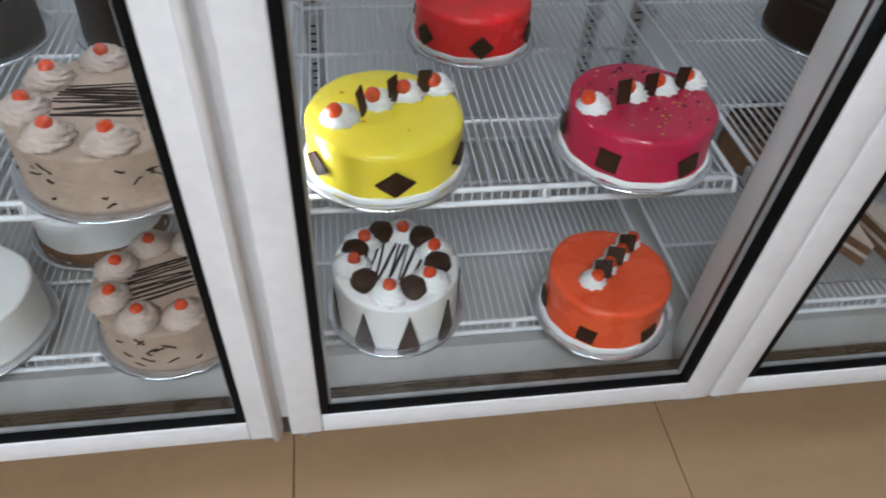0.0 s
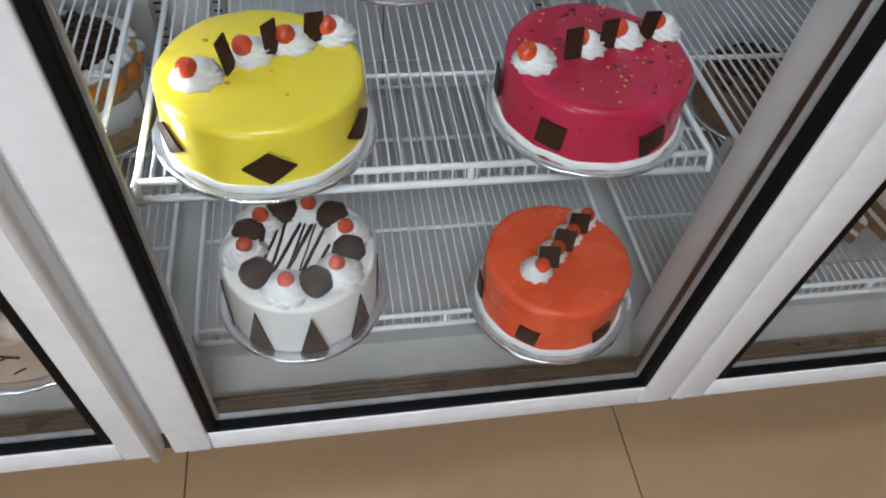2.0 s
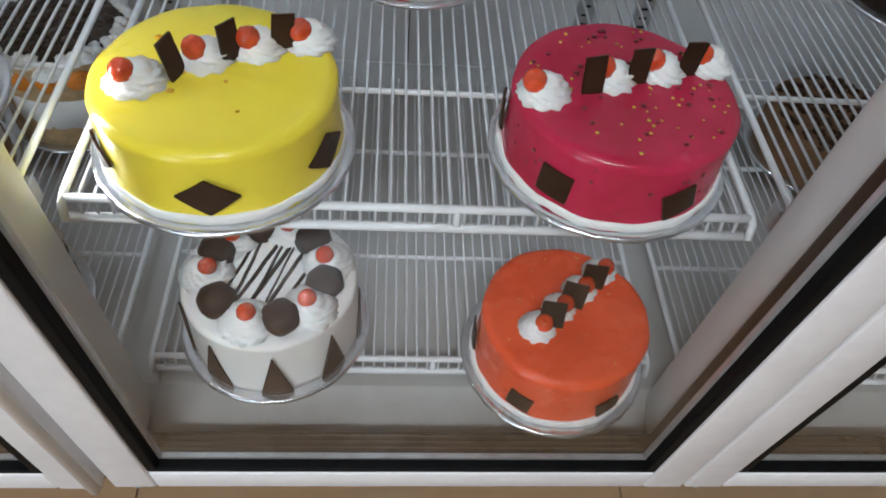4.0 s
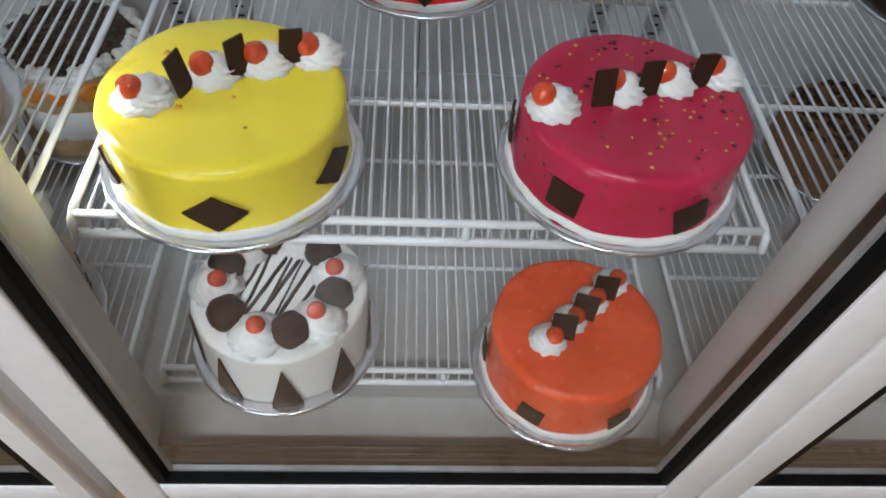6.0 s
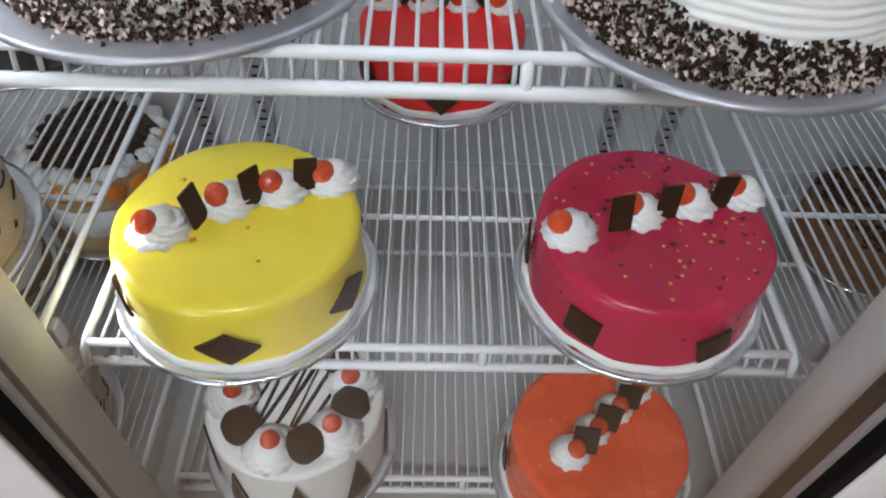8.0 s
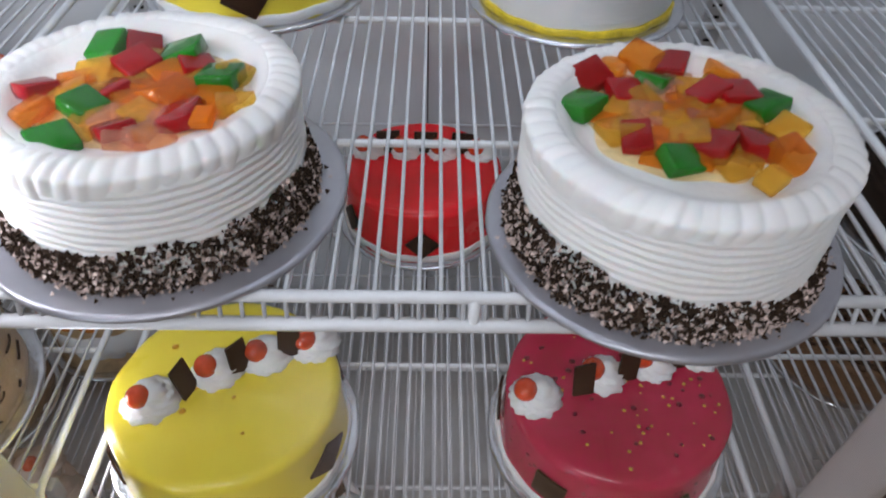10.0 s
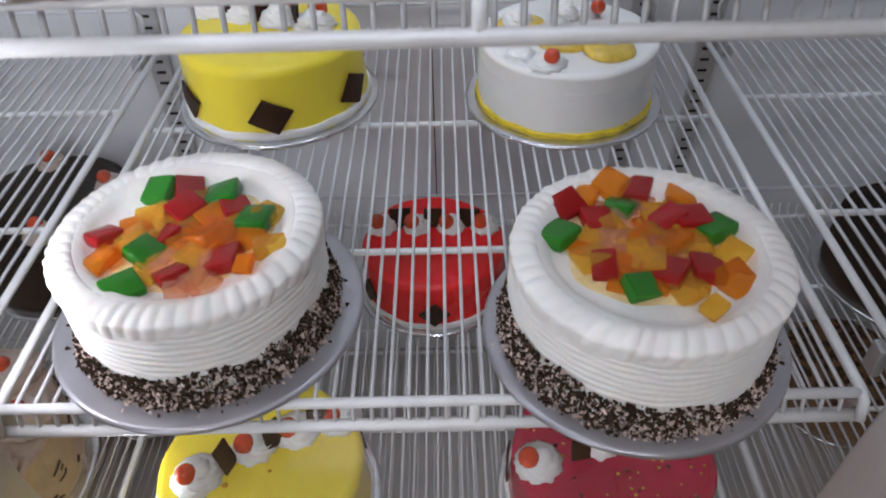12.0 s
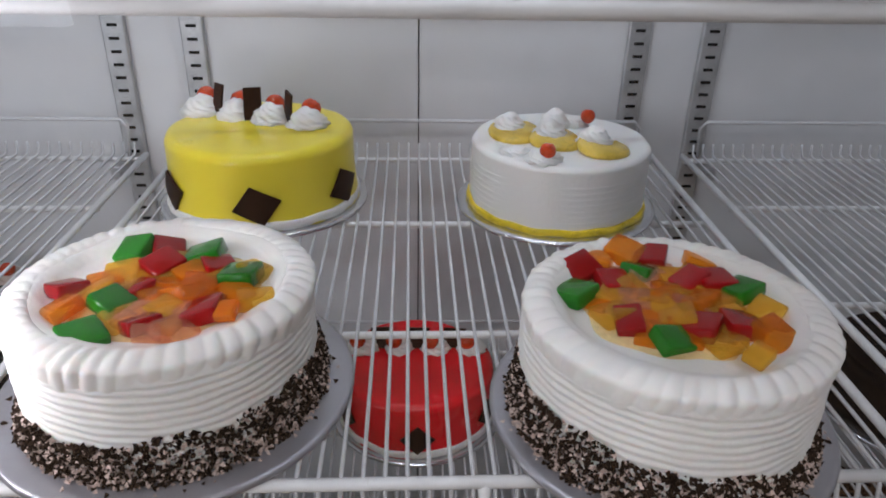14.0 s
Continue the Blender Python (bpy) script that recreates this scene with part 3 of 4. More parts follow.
pink = glaze_cake("raspberry_glaze_cake", 0.161, 0.163, SHELF_B, 0.092, 0.067, PINK, 0.103, ((-0.069, -0.014), (0.073, 0.031)),
                  [-130, -69, -8, 52, 112, 172], 0.034, "raspberry pink glazed round cake with chocolate tiles and cherry swirls", cherry_side=(-0.010, -0.003), tip=18, tip_even=-4, sq=0.027, shard=(0.0175, 0.033), shard_turns=(12, 14, 10), shard_front=0.007, swirl=0.019, ks=(0, 0.40, 0.70, 1.0), shk=(0.265, 0.535, 0.85), bow=(0, 0.003, 0.002, 0))
sprinkle(pink, "gold_sprinkles", GOLD, 54, 0.080, BOARD + 0.0680, 0.0014, 5)
sprinkle(pink, "dark_seeds", SEED, 44, 0.082, BOARD + 0.0676, 0.0021, 6)
rng = random.Random(21)
specks = []
for _ in range(48):                            # dark seeds under the glaze of the side
    a, zz, q = rng.random() * 6.283, rng.uniform(0.016, 0.058), rng.uniform(0.0011, 0.0022)
    v, f = lathe([(q, 0.0), (q * 0.8, 0.0005), (q * 0.3, 0.0008)], 7)
    m = pose(0.0920 * math.cos(a), 0.0920 * math.sin(a), BOARD + zz, 0, 0, math.degrees(a)) @ pose(0, 0, 0, 0, 90, 0)
    specks.append(([m @ Vector(p) for p in v], f))
tagged(put("side_seeds", mesh_of("side_seeds", *joined(*specks), SEED), pink), kind="stuff")
orange = glaze_cake("orange_glaze_cake", 0.164, 0.124, SHELF_A, 0.089, 0.080, ORANGE, 0.103, ((-0.034, -0.021), (0.042, 0.052)),
                    [-123, -63, -3, 57, 117, 177], 0.034, "orange glazed round cake with chocolate tiles and cherry swirls", swirl=0.0175, shard=(0.025, 0.026), shard_turns=(-10, -16, -4), shard_front=0.009, shard_tilt=-40, shard_lift=0.010, cherry_side=(0.004, -0.003), tip=15, tip_even=-6, sq=0.026, band=0.010)
sprinkle(orange, "gold_sprinkles", GOLD, 26, 0.075, BOARD + 0.0805, 0.0010, 8)
red = glaze_cake("red_glaze_cake", -0.003, 0.462, SHELF_B, 0.088, 0.066, RED, 0.100, ((-0.062, 0.022), (0.064, 0.018)),
                 [-90, -30, 30, 90, 150, 210], 0.030, "red glazed round cake with chocolate tiles and cream swirls", shard=(0.026, 0.026), shard_front=-0.004, shard_tilt=-25, swirl=0.0165)
gold = glaze_cake("mango_glaze_cake", -0.153, 0.455, SHELF_C, 0.088, 0.070, YELLOW, 0.100, ((-0.062, 0.040), (0.046, -0.002)),
                  [-84, -26, 35, 97, 157, 216], 0.030, "yellow glazed round cake with chocolate tiles at the shelf back", shard_turns=(-52, 16, -64), sq=0.031, squash=0.85, tip=58.0, swirl=0.0195, shard=(0.017, 0.034), cherry_side=(0.003, 0.007))
top_pink = glaze_cake("raspberry_glaze_cake", -0.155, 0.165, SHELF_D, 0.094, 0.066, PINK, 0.106, ((-0.062, 0.02), (0.062, 0.03)),
                      [-110, -52, 8, 68, 128, 188], 0.014, "raspberry glazed cake on foil board with cream band")
top_choc = glaze_cake("chocolate_glaze_cake", 0.155, 0.160, SHELF_D, 0.094, 0.066, DARK_GLAZE, 0.107, ((-0.06, 0.02), (0.06, 0.03)),
                      [], 0.03, "dark glossy chocolate glazed cake with pale band")
for o in top_choc.children:
    if o.name.startswith("cream_band"):
        o.data.materials[0] = MOCHA_PIPED


# ---- white chocolate-triangle cake ----
def triangle_mesh(rad, w, h):
    vs, fs = [], []
    for k in range(2):
        rr = rad + 0.0004 + 0.002 * k
        for u, z in ((-0.5, 0), (0.0, 0), (0.5, 0), (0.25, 0.5), (0.0, 1.0), (-0.25, 0.5)):
            a = u * w / rad
            vs.append((rr * math.sin(a), -rr * math.cos(a), z * h))
    fs = [(0, 5, 1), (1, 5, 3), (1, 3, 2), (5, 4, 3)]
    fs = fs + [tuple(i + 6 for i in f[::-1]) for f in fs]
    ring = [0, 1, 2, 3, 4, 5]
    for i in range(6):
        a, b = ring[i], ring[(i + 1) % 6]
        fs.append((a, b, b + 6, a + 6))
    return mesh_of("chocolate_triangle", vs, fs, CHOC, False)


def drizzle(parent, half_len, z, turn, lines, material, seed):
    rng = random.Random(seed)
    parts = []
    for i in range(lines):
        x = (i / (lines - 1) - 0.5) * 0.060 + rng.uniform(-0.003, 0.003)
        l = math.sqrt(max(0.0001, half_len ** 2 - x * x)) * rng.uniform(0.85, 1.0)
        d = rng.uniform(-0.009, 0.009)
        pts = [(x + d * (k / 6 - 0.5) + rng.uniform(-0.0006, 0.0006), -l + 2 * l * k / 6, z) for k in range(7)]
        v, f = tube(pts, rng.uniform(0.0011, 0.0024), 6)
        parts.append((v, f))
    return tagged(put("chocolate_drizzle", mesh_of("chocolate_drizzle", *joined(*parts), material), parent, pose(0, 0, 0, 0, 0, turn)), kind="stuff")


white = thing("chocolate_triangle_cake", -0.146, 0.161, SHELF_A, "white cream cake with chocolate triangles, truffles and cherries", "cake", "cream cakes")
cake_board(white, 0.104)
body(white, 0.0905, 0.084, CREAM, edge=0.007, flare=0.0)
TRI = triangle_mesh(0.0917, 0.033, 0.068)
for k in range(9):
    put("chocolate_triangle", TRI, white, pose(0, 0, BOARD + 0.002, 0, 0, 7 + k * 40))
drizzle(white, 0.047, BOARD + 0.0852, -20, 8, SAUCE, 4)
tv, tf = lathe([(0.010, 0.0), (0.0155, 0.002), (0.0165, 0.007), (0.0145, 0.013), (0.009, 0.0165), (0.002, 0.0175)], 22, lambda a, r, z: (r * (1 + 0.05 * math.sin(5 * a + z * 300) + 0.03 * math.sin(11 * a)), z))
TRUFFLE = mesh_of("truffle", tv, tf, CHOC)
for k, a in enumerate((135, 75, 15, -42, -103, 183)):
    x, y = 0.062 * math.cos(radians(a)), 0.062 * math.sin(radians(a))
    rosette(white, x, y, BOARD + 0.083, 0.0265, 0.021, turn=50 * k, seed=k)
    cherry(white, x * 0.95, y * 0.95 - 0.002, BOARD + 0.083 + 0.0185, 1.15, 10 + 5 * k)
for k, a in enumerate((106, 45, -13, -72, -140, 158)):
    put("truffle", TRUFFLE, white, pose(0.060 * math.cos(radians(a)), 0.060 * math.sin(radians(a)), BOARD + 0.083, 0, 0, 63 * k) @ Matrix.Scale(1.2, 4))


# ---- fruit jelly cakes ----
def jelly_mesh(kind):
    v, f = box(-0.5, 0.5, -0.5, 0.5, -0.35, 0.35, bevel=0.085, seg=2)
    return mesh_of("jelly_cube", v, f, JELLY[kind], True)


JM = {k: jelly_mesh(k) for k in JELLY}


def fruit_cake(x, y, r, board, cubes, seed, label, gel, crumb):
    rng = random.Random(seed)
    c = thing("fruit_jelly_cake", x, y, SHELF_C, label, "cake", "fruit jelly cakes")
    h = 0.069
    gx, gy = gel
    cake_board(c, board, BOARD_FOIL, 0.15)
    prof = [(r * 0.5, 0.0), (r, 0.0)]
    z = 0.004
    while z < h - 0.006:                       # combed grooves round the side
        prof += [(r - 0.0009, z), (r - 0.0002, z + 0.0010), (r + 0.0003, z + 0.0024), (r - 0.0002, z + 0.0038)]
        z += 0.0050
    prof += [(r - 0.0004, h - 0.005), (r - 0.0010, h - 0.001), (r - 0.0030, h + 0.0026), (r - 0.0075, h + 0.0042), (r - 0.0140, h + 0.0044), (r - 0.0195, h + 0.0030), (r - 0.0235, h - 0.0006), (r - 0.0265, h - 0.0038), (r * 0.62, h - 0.0046), (r * 0.3, h - 0.0046), (r * 0.05, h - 0.0046)]
    v, f = lathe(prof, 96, lambda a, rr, zz: (rr + 0.0009 * math.sin(3 * a + seed) + 0.0004 * math.sin(17 * a + zz * 200), zz + 0.0006 * math.sin(5 * a + seed)))
    put("cake_body", mesh_of("cake_body", v, f, CREAM), c, pose(0, 0, BOARD), "combed white cream side")
    # soft piped shells that fold over the top edge and feather down the side
    n, rows = 52, 22
    amp = [rng.uniform(0.65, 1.25) for _ in range(n)]
    drop = [rng.uniform(-0.0025, 0.0030) for _ in range(n)]
    vs, fs, seg = [], [], n * 8
    for i in range(rows + 1):
        t = i / rows                           # 0 at the inner foot, 1 at the feathered lower edge
        if t < 0.55:
            u = t / 0.55 * math.pi / 2
            br, bz = r - 0.0175 * math.cos(u) ** 1.3 + 0.0004, h + 0.0010 + 0.0038 * math.sin(u * 2) + 0.0010 * (1 - t)
        else:
            u = (t - 0.55) / 0.45
            br, bz = r + 0.0008 - 0.0016 * u * u, h + 0.0010 - 0.0155 * u
        for k in range(seg):
            a = 2 * math.pi * k / seg
            ph = n * a / (2 * math.pi) + 0.9 * t + 0.30 * math.sin(3 * a + seed) + 0.16 * math.sin(7 * a)
            lobe = int(ph) % n
            bump = abs(math.cos(math.pi * (ph % 1.0 - 0.5))) ** 0.7
            q = math.sin(math.pi * min(1.0, 0.12 + t)) ** 0.5 * amp[lobe]
            rad = br + 0.0015 * (q * bump - 0.5)
            zz = bz + 0.0019 * (q * bump - 0.55) * (1 - t) + (t ** 3) * bump * (drop[lobe] - 0.003)
            vs.append((rad * math.cos(a), rad * math.sin(a), BOARD + zz))
    for i in range(rows):
        for k in range(seg):
            k2 = (k + 1) % seg
            fs.append((i * seg + k2, i * seg + k, (i + 1) * seg + k, (i + 1) * seg + k2))
    put("shell_border", mesh_of("shell_border", vs, fs, PIPED), c, None, "piped white cream shell border")
    v, f = lathe([(0.040, 0.0), (0.0545, 0.0), (0.0535, 0.0008), (0.048, 0.0018), (0.03, 0.0024), (0.004, 0.0024)], 64, lambda a, rr, zz: (rr * (1 + 0.05 * math.sin(5 * a + seed) + 0.04 * math.sin(9 * a)), zz))
    put("gel_layer", mesh_of("gel_layer", v, f, GEL), c, pose(gx, gy, BOARD + h - 0.0056), "glossy clear fruit gel")
    zt = BOARD + h
    spots = []
    for kind, px, py in cubes:
        s = rng.uniform(0.0190, 0.0238)
        stray = math.hypot(px - x, py - y) > 0.0605 and py < y
        if stray:
            s *= 0.62
        spots.append((px - x, py - y))
        lift = 0.0085 if stray else 0.0
        put("jelly_cube", JM[kind], c, pose(px - x, py - y, zt + lift + rng.uniform(-0.0026, 0.0010), rng.uniform(-21, 21), rng.uniform(-21, 21), rng.uniform(0, 90)) @ Matrix.Diagonal((s, s * rng.uniform(0.70, 1.0), s * 0.62, 1)))
    for _ in range(260):
        q, a = 0.040 * math.sqrt(rng.random()), rng.random() * 6.283
        px, py = gx + q * math.cos(a), gy + q * math.sin(a)
        if min(math.hypot(px - u, py - w) for u, w in spots) < 0.0098:
            continue
        spots.append((px, py))
        s = rng.uniform(0.018, 0.023)
        kind = rng.choice("yyyyoopp")
        put("jelly_cube", JM[kind], c, pose(px, py, zt + rng.uniform(-0.0046, -0.0026), rng.uniform(-14, 14), rng.uniform(-14, 14), rng.uniform(0, 90)) @ Matrix.Diagonal((s, s * 0.85, s * 0.62, 1)))
    # crushed biscuit round the foot
    vs, fs, slots = [], [], []
    for _ in range(7000):
        a = rng.random() * 6.283
        reach = crumb[0] + crumb[1] * math.cos(a - radians(crumb[2])) + 0.002 * math.sin(7 * a + seed) + 0.0015 * math.sin(13 * a)
        u = rng.random() ** 1.35
        zz = BOARD + u * reach
        rr = r + 0.0003 + rng.random() * (0.0060 * (1 - u) + 0.0006)
        if rng.random() < 0.008:
            rr, zz = r + rng.uniform(0.004, 0.012), BOARD + 0.0004
        dark = rng.random() < 0.62 + 0.16 * math.sin(37 * a + 260 * zz) + 0.25 * (u - 0.45)
        s = rng.uniform(0.0009, 0.0026) if dark else rng.uniform(0.0010, 0.0020)
        m = pose(rr * math.cos(a), rr * math.sin(a), zz, rng.uniform(0, 180), rng.uniform(0, 180), rng.uniform(0, 180))
        k = len(vs)
        vs += [m @ Vector(p) for p in ((s, 0, -s * 0.5), (-s * 0.6, s * 0.8, -s * 0.5), (-s * 0.6, -s * 0.8, -s * 0.5), (0.2 * s, 0, s * 0.8))]
        fs += [(k, k + 2, k + 1), (k, k + 1, k + 3), (k + 1, k + 2, k + 3), (k + 2, k, k + 3)]
        slots += [0 if dark else 1] * 4
    tagged(put("biscuit_crumbs", mesh_of("biscuit_crumbs", vs, fs, [CRUMB_DARK, CRUMB_PALE], False, slots), c, None, "crushed dark and pale biscuit crumbs"), kind="stuff")
    return c


fruit_cake(-0.154, 0.156, 0.0865, 0.108, [("g", -0.184, 0.198), ("r", -0.165, 0.203), ("g", -0.139, 0.193), ("r", -0.207, 0.151), ("o", -0.201, 0.129), ("y", -0.182, 0.170), ("r", -0.168, 0.151),
                           ("g", -0.176, 0.135), ("o", -0.143, 0.151), ("r", -0.127, 0.178), ("y", -0.104, 0.172), ("g", -0.111, 0.165), ("o", -0.133, 0.148), ("r", -0.124, 0.127),
                           ("g", -0.180, 0.103), ("r", -0.153, 0.113), ("p", -0.143, 0.093), ("o", -0.107, 0.113), ("y", -0.097, 0.137), ("r", -0.161, 0.178), ("p", -0.134, 0.107)], 11,
           "white cream cake topped with colourful fruit jelly cubes", (0.002, -0.002), (0.020, 0.009, -35))
fruit_cake(0.140, 0.127, 0.0855, 0.102, [("g", 0.086, 0.143), ("r", 0.095, 0.172), ("o", 0.109, 0.181), ("r", 0.113, 0.158), ("g", 0.132, 0.172), ("o", 0.128, 0.192), ("r", 0.144, 0.188), ("o", 0.172, 0.179),
                          ("r", 0.158, 0.156), ("r", 0.173, 0.156), ("g", 0.186, 0.147), ("y", 0.131, 0.138), ("o", 0.156, 0.134), ("r", 0.110, 0.114), ("y", 0.103, 0.122), ("r", 0.147, 0.107),
                          ("g", 0.128, 0.095), ("r", 0.171, 0.110), ("y", 0.189, 0.121), ("y", 0.156, 0.093), ("o", 0.185, 0.100), ("y", 0.138, 0.117), ("y", 0.162, 0.070)], 12,
           "white cream cake with red, green and orange jelly cubes", (-0.002, 0.007), (0.022, 0.009, 190))

# ---- white cake with mango slices at the shelf back ----
mango = thing("mango_cream_cake", 0.133, 0.440, SHELF_C, "white cream cake with mango slices, swirls and cherries", "cake", "cream cakes")
cake_board(mango, 0.097)
body(mango, 0.0845, 0.064, CREAM, edge=0.006, flare=0.0)
base_band(mango, 0.0850, 0.006, GOLD_FOIL, "yellow_band", "yellow jam band round the foot")
mv, mf = lathe([(0.010, 0.0), (0.0195, 0.0), (0.0205, 0.003), (0.0190, 0.006), (0.006, 0.0066)], 28, lambda a, r, z: (r * (1 + 0.05 * math.sin(3 * a)), z))
MANGO_MESH = mesh_of("mango_slice", mv, mf, MANGO)
TOPV = BOARD + 0.064
for k in range(7):
    v, f = lathe([(0.0843, -0.0012), (0.0850, 0.0), (0.0843, 0.0012)], 72)
    put("cream_ring", mesh_of("cream_ring", v, f[:-2], CREAM), mango, pose(0, 0, BOARD + 0.012 + 0.0056 * k))
for k, (x, y) in enumerate(((-0.044, 0.006), (-0.008, -0.016), (0.030, -0.036))):
    put("mango_slice", MANGO_MESH, mango, pose(x, y - 0.003, TOPV, 7, 0, 40 * k) @ Matrix.Scale(1.2, 4))
    rosette(mango, x - 0.004, y + 0.008, TOPV + 0.003, 0.0165, 0.018, turn=60 * k, seed=k)
for k, (x, y) in enumerate(((-0.026, -0.060), (0.022, 0.038), (-0.048, -0.042), (0.000, 0.034))):
    rosette(mango, x, y, TOPV - 0.001, (0.017, 0.014, 0.015, 0.015)[k], (0.012, 0.010, 0.007, 0.020)[k], turn=70 * k, seed=k)
cherry(mango, -0.024, -0.066, TOPV + 0.010, 0.85)
cherry(mango, 0.032, 0.030, TOPV + 0.012, 0.85)


# ---- cakes in the side bays ----
fv, ff = lathe([(0.004, -0.009), (0.010, -0.007), (0.013, 0.0), (0.010, 0.007), (0.004, 0.009)], 16, lambda a, r, z: (r * (1 + 0.08 * math.sin(3 * a)), z))
FRUIT = mesh_of("fruit_piece", fv, ff, PULP)

def cream_cake(x, y, z, side, piped, r, h, label, swirls, stripes, seed, cherries=True, bits=0, top=None, swirl=0.0):
    c = thing("cream_cake", x, y, z, label, "cake", "side bay cakes")
    cake_board(c, r + 0.014)
    body(c, r, h, side, edge=0.006, flare=0.0015)
    if top:
        v, f = lathe([(r * 0.4, 0), (r * 0.88, 0), (r * 0.90, 0.002), (r * 0.86, 0.004), (r * 0.1, 0.0045)], 60, lambda a, rr, zz: (rr * (1 + 0.02 * math.sin(6 * a + seed)), zz))
        put("topping", mesh_of("topping", v, f, top), c, pose(0, 0, BOARD + h))
    zt = BOARD + h
    for k in range(swirls):
        a = 2 * math.pi * k / swirls + seed
        px, py = (r - (swirl or 0.024)) * math.cos(a), (r - (swirl or 0.024)) * math.sin(a)
        rosette(c, px, py, zt, swirl or (0.0275 if stripes else 0.0185), 0.014 if swirl else 0.023, piped, turn=40 * k, seed=k % 4)
        if cherries:
            cherry(c, px * 0.96, py * 0.96 - 0.002, zt + 0.0195, 1.05, 9 + 4 * k)
    if stripes:
        drizzle(c, 0.062, zt + 0.001, 68 + seed * 20, 12, SAUCE, seed)
    if bits:
        rng = random.Random(seed)
        parts = []
        for _ in range(bits):
            a, zz = rng.random() * 6.283, rng.uniform(0.01, h - 0.01)
            l, w = rng.uniform(0.002, 0.010), rng.uniform(0.0006, 0.0014)
            m = pose((r + 0.001) * math.cos(a), (r + 0.001) * math.sin(a), BOARD + zz, 0, 0, math.degrees(a) + 90) @ pose(0, 0, 0, 0, rng.uniform(-40, 40), 0)
            bend = rng.uniform(-0.003, 0.003)
            v, f = tube([(-l, 0.0004, 0), (-l * 0.3, -0.0004, bend * 0.6), (l * 0.4, -0.0004, bend), (l, 0.0004, bend * 0.2)], w, 5)
            parts.append(([m @ Vector(p) for p in v], f))
        tagged(put("chocolate_flakes", mesh_of("chocolate_flakes", *joined(*parts), SAUCE, False), c), kind="stuff")
    return c


cream_cake(-0.472, 0.185, SHELF_B, MOCHA, MOCHA_PIPED, 0.111, 0.074, "beige mocha cream cake with striped chocolate top and cherries", 8, True, 1, bits=60)
cream_cake(-0.462, 0.165, SHELF_A, MOCHA, MOCHA_PIPED, 0.100, 0.074, "light brown mocha cake with cherry swirls and flakes", 8, True, 2, bits=60)
tall = cream_cake(-0.605, 0.378, SHELF_A, CREAM, PIPED, 0.096, 0.080, "white cream cake with a brown sponge foot", 0, False, 9)
v, f = lathe([(0.09, 0.0), (0.0985, 0.0), (0.0995, 0.010), (0.0985, 0.020), (0.09, 0.021)], 72, lambda a, rr, zz: (rr + 0.0008 * math.sin(17 * a), zz + 0.0012 * math.sin(8 * a)))
put("sponge_foot", mesh_of("sponge_foot", v, f[:-2], SPONGE), tall, pose(0, 0, BOARD))
cream_cake(-0.735, 0.170, SHELF_A, CREAM, PIPED, 0.092, 0.075, "plain white cream cake with yellow foot", 0, False, 3)
layered = cream_cake(-0.450, 0.520, SHELF_A, SPONGE_PALE, PIPED, 0.092, 0.122, "layered cake with dark chocolate top, cream lumps and orange fruit", 0, False, 4, cherries=False, top=SAUCE)
rng = random.Random(31)
for k in range(64):                            # rough lumps of cream round the top edge
    a, q = 2 * math.pi * k / 64 + rng.uniform(-0.06, 0.06), rng.uniform(0.074, 0.093)
    rosette(layered, q * math.cos(a), q * math.sin(a), BOARD + 0.118 - (0.010 if q > 0.088 else 0), (0.0085, 0.0105, 0.013)[k % 3], 0.013, turn=rng.uniform(0, 360), seed=k % 3)
sprinkle(layered, "chocolate_shavings", CHOC, 200, 0.064, BOARD + 0.126, 0.0085, 15)
v, f = lathe([(0.088, 0.030), (0.0925, 0.032), (0.0940, 0.050), (0.0930, 0.075), (0.088, 0.078)], 72, lambda a, rr, zz: (rr + 0.0012 * math.sin(24 * a), zz + 0.001 * math.sin(12 * a)))
put("cream_skirt", mesh_of("cream_skirt", v, f[:-2], CREAM), layered)
for k in range(16):
    a = 2 * math.pi * k / 16 + 0.1
    put("fruit_piece", FRUIT, layered, pose(0.089 * math.cos(a), 0.089 * math.sin(a), BOARD + 0.098, 0, 0, math.degrees(a)) @ Matrix.Diagonal((0.7, 1.25, 1.5, 1)))
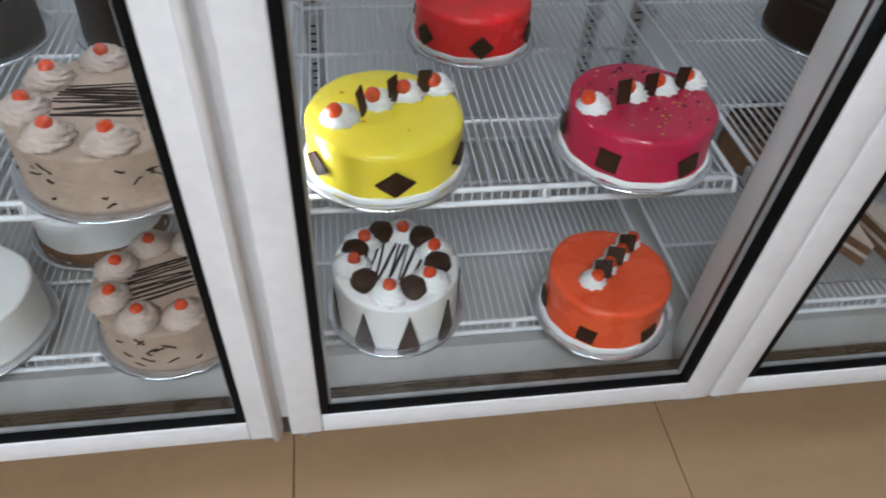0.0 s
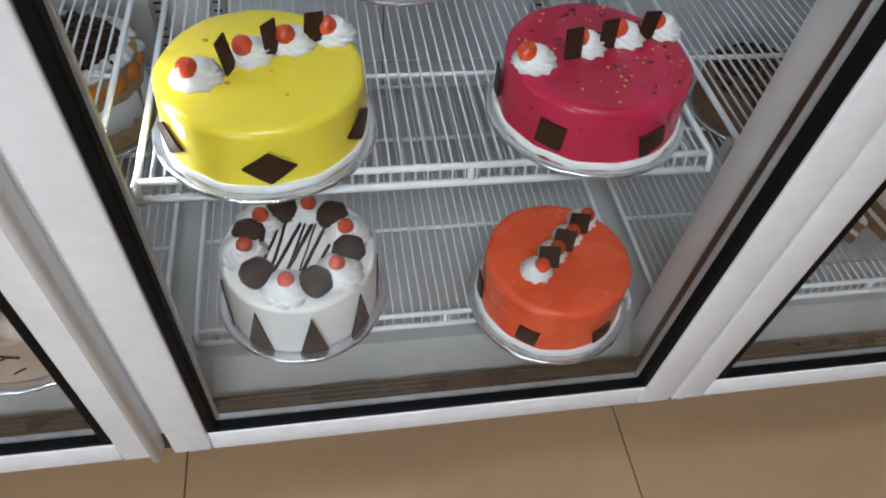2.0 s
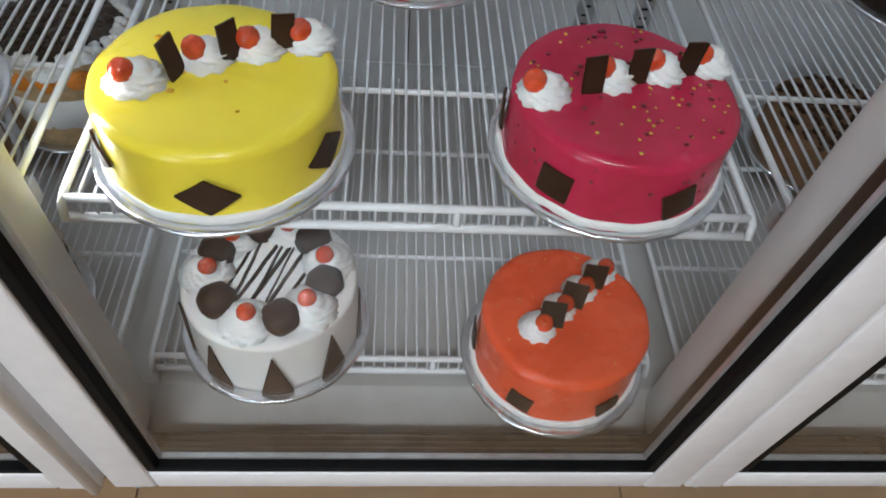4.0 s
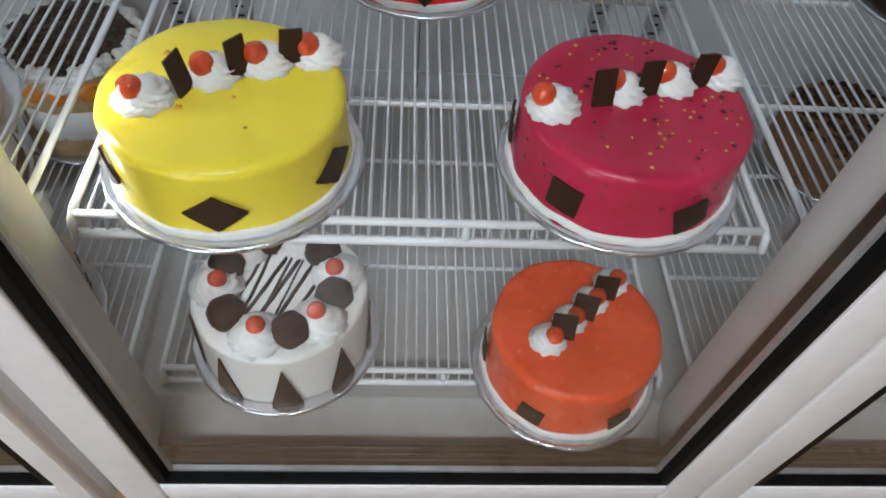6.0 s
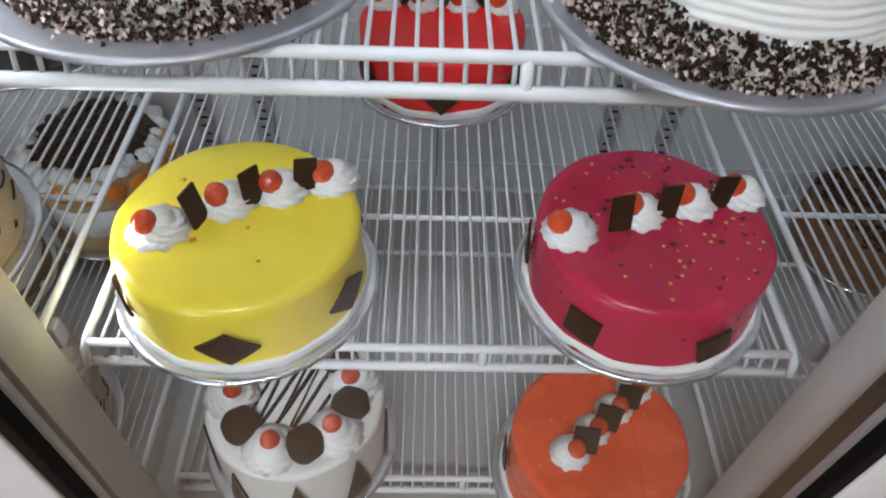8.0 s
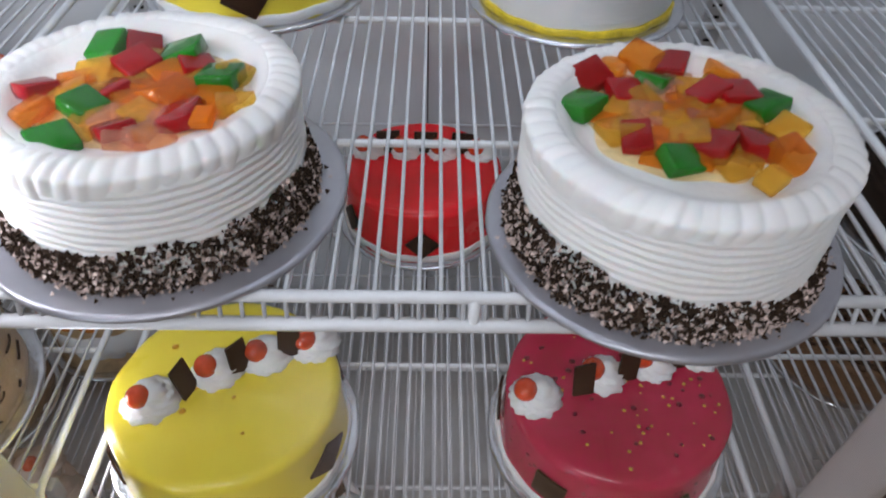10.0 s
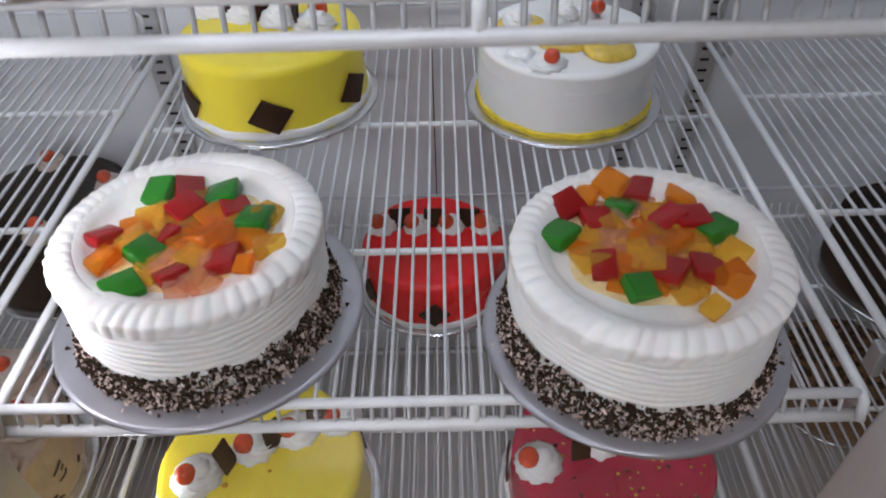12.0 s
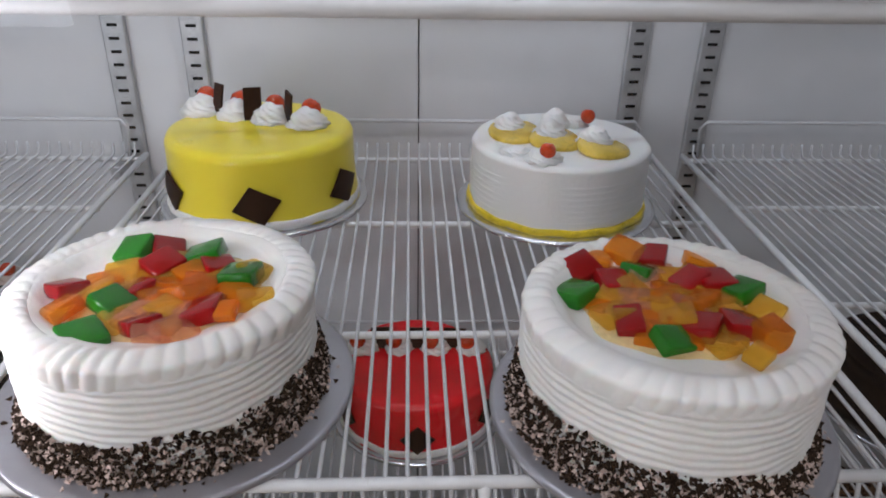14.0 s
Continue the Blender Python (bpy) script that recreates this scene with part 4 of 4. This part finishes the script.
cream_cake(0.600, 0.455, SHELF_B, BLACK_CREAM, PIPED, 0.104, 0.066, "dark chocolate cake in the shaded bay", 0, False, 8, cherries=False, top=BLACK_CREAM)

cream_cake(-0.484, 0.515, SHELF_B, BLACK_CREAM, MOCHA_PIPED, 0.100, 0.098, "dark chocolate cake with pale cherry swirls", 4, False, 5, top=BLACK_CREAM)
cream_cake(-0.735, 0.490, SHELF_B, BLACK_CREAM, MOCHA_PIPED, 0.095, 0.068, "dark chocolate cake with small cream swirls", 4, False, 6, top=BLACK_CREAM)
cream_cake(0.668, 0.215, SHELF_B, BLACK_CREAM, PIPED, 0.092, 0.062, "plain dark chocolate cake on foil board", 0, False, 10, cherries=False, top=BLACK_CREAM)
crumbly = cream_cake(0.610, 0.480, SHELF_A, SPONGE, PIPED, 0.095, 0.060, "dark crumbled chocolate cake with cream", 0, False, 7)
sprinkle(crumbly, "chocolate_crumble", CHOC, 260, 0.088, BOARD + 0.060, 0.006, 9)


def pastry_slice(x, y, turn):
    """A wedge of layered cake lying on its side."""
    s = thing("pastry_slice", x, y, SHELF_A + 0.004, "brown and cream layered pastry slice on a clear tray", "pastry", "pastry slices", turn)
    layers = ((0.0, 0.016, SPONGE, "sponge_layer"), (0.016, 0.024, MOCHA_PIPED, "cream_layer"), (0.024, 0.040, SPONGE, "sponge_layer"), (0.040, 0.048, MOCHA_PIPED, "cream_layer"))
    for z0, z1, m, name in layers:
        g = 0.0006
        tri = ((0.0, -0.055), (0.030, 0.050), (-0.030, 0.050))
        vs = [(px, py, z0 + g) for px, py in tri] + [(px, py, z1) for px, py in tri]
        put(name, mesh_of(name, vs, [(0, 2, 1), (3, 4, 5), (0, 1, 4, 3), (1, 2, 5, 4), (2, 0, 3, 5)], m, False), s)
    return s


tray = tagged(block("pastry_tray", TRAY, 0.50, 0.80, 0.140, 0.300, SHELF_A + 0.0005, SHELF_A + 0.0035, bevel=0.001), "clear plastic tray under pastry slices", "tray")
for i in range(4):
    pastry_slice(0.545 + i * 0.070, 0.222, 12 if i % 2 else -8)
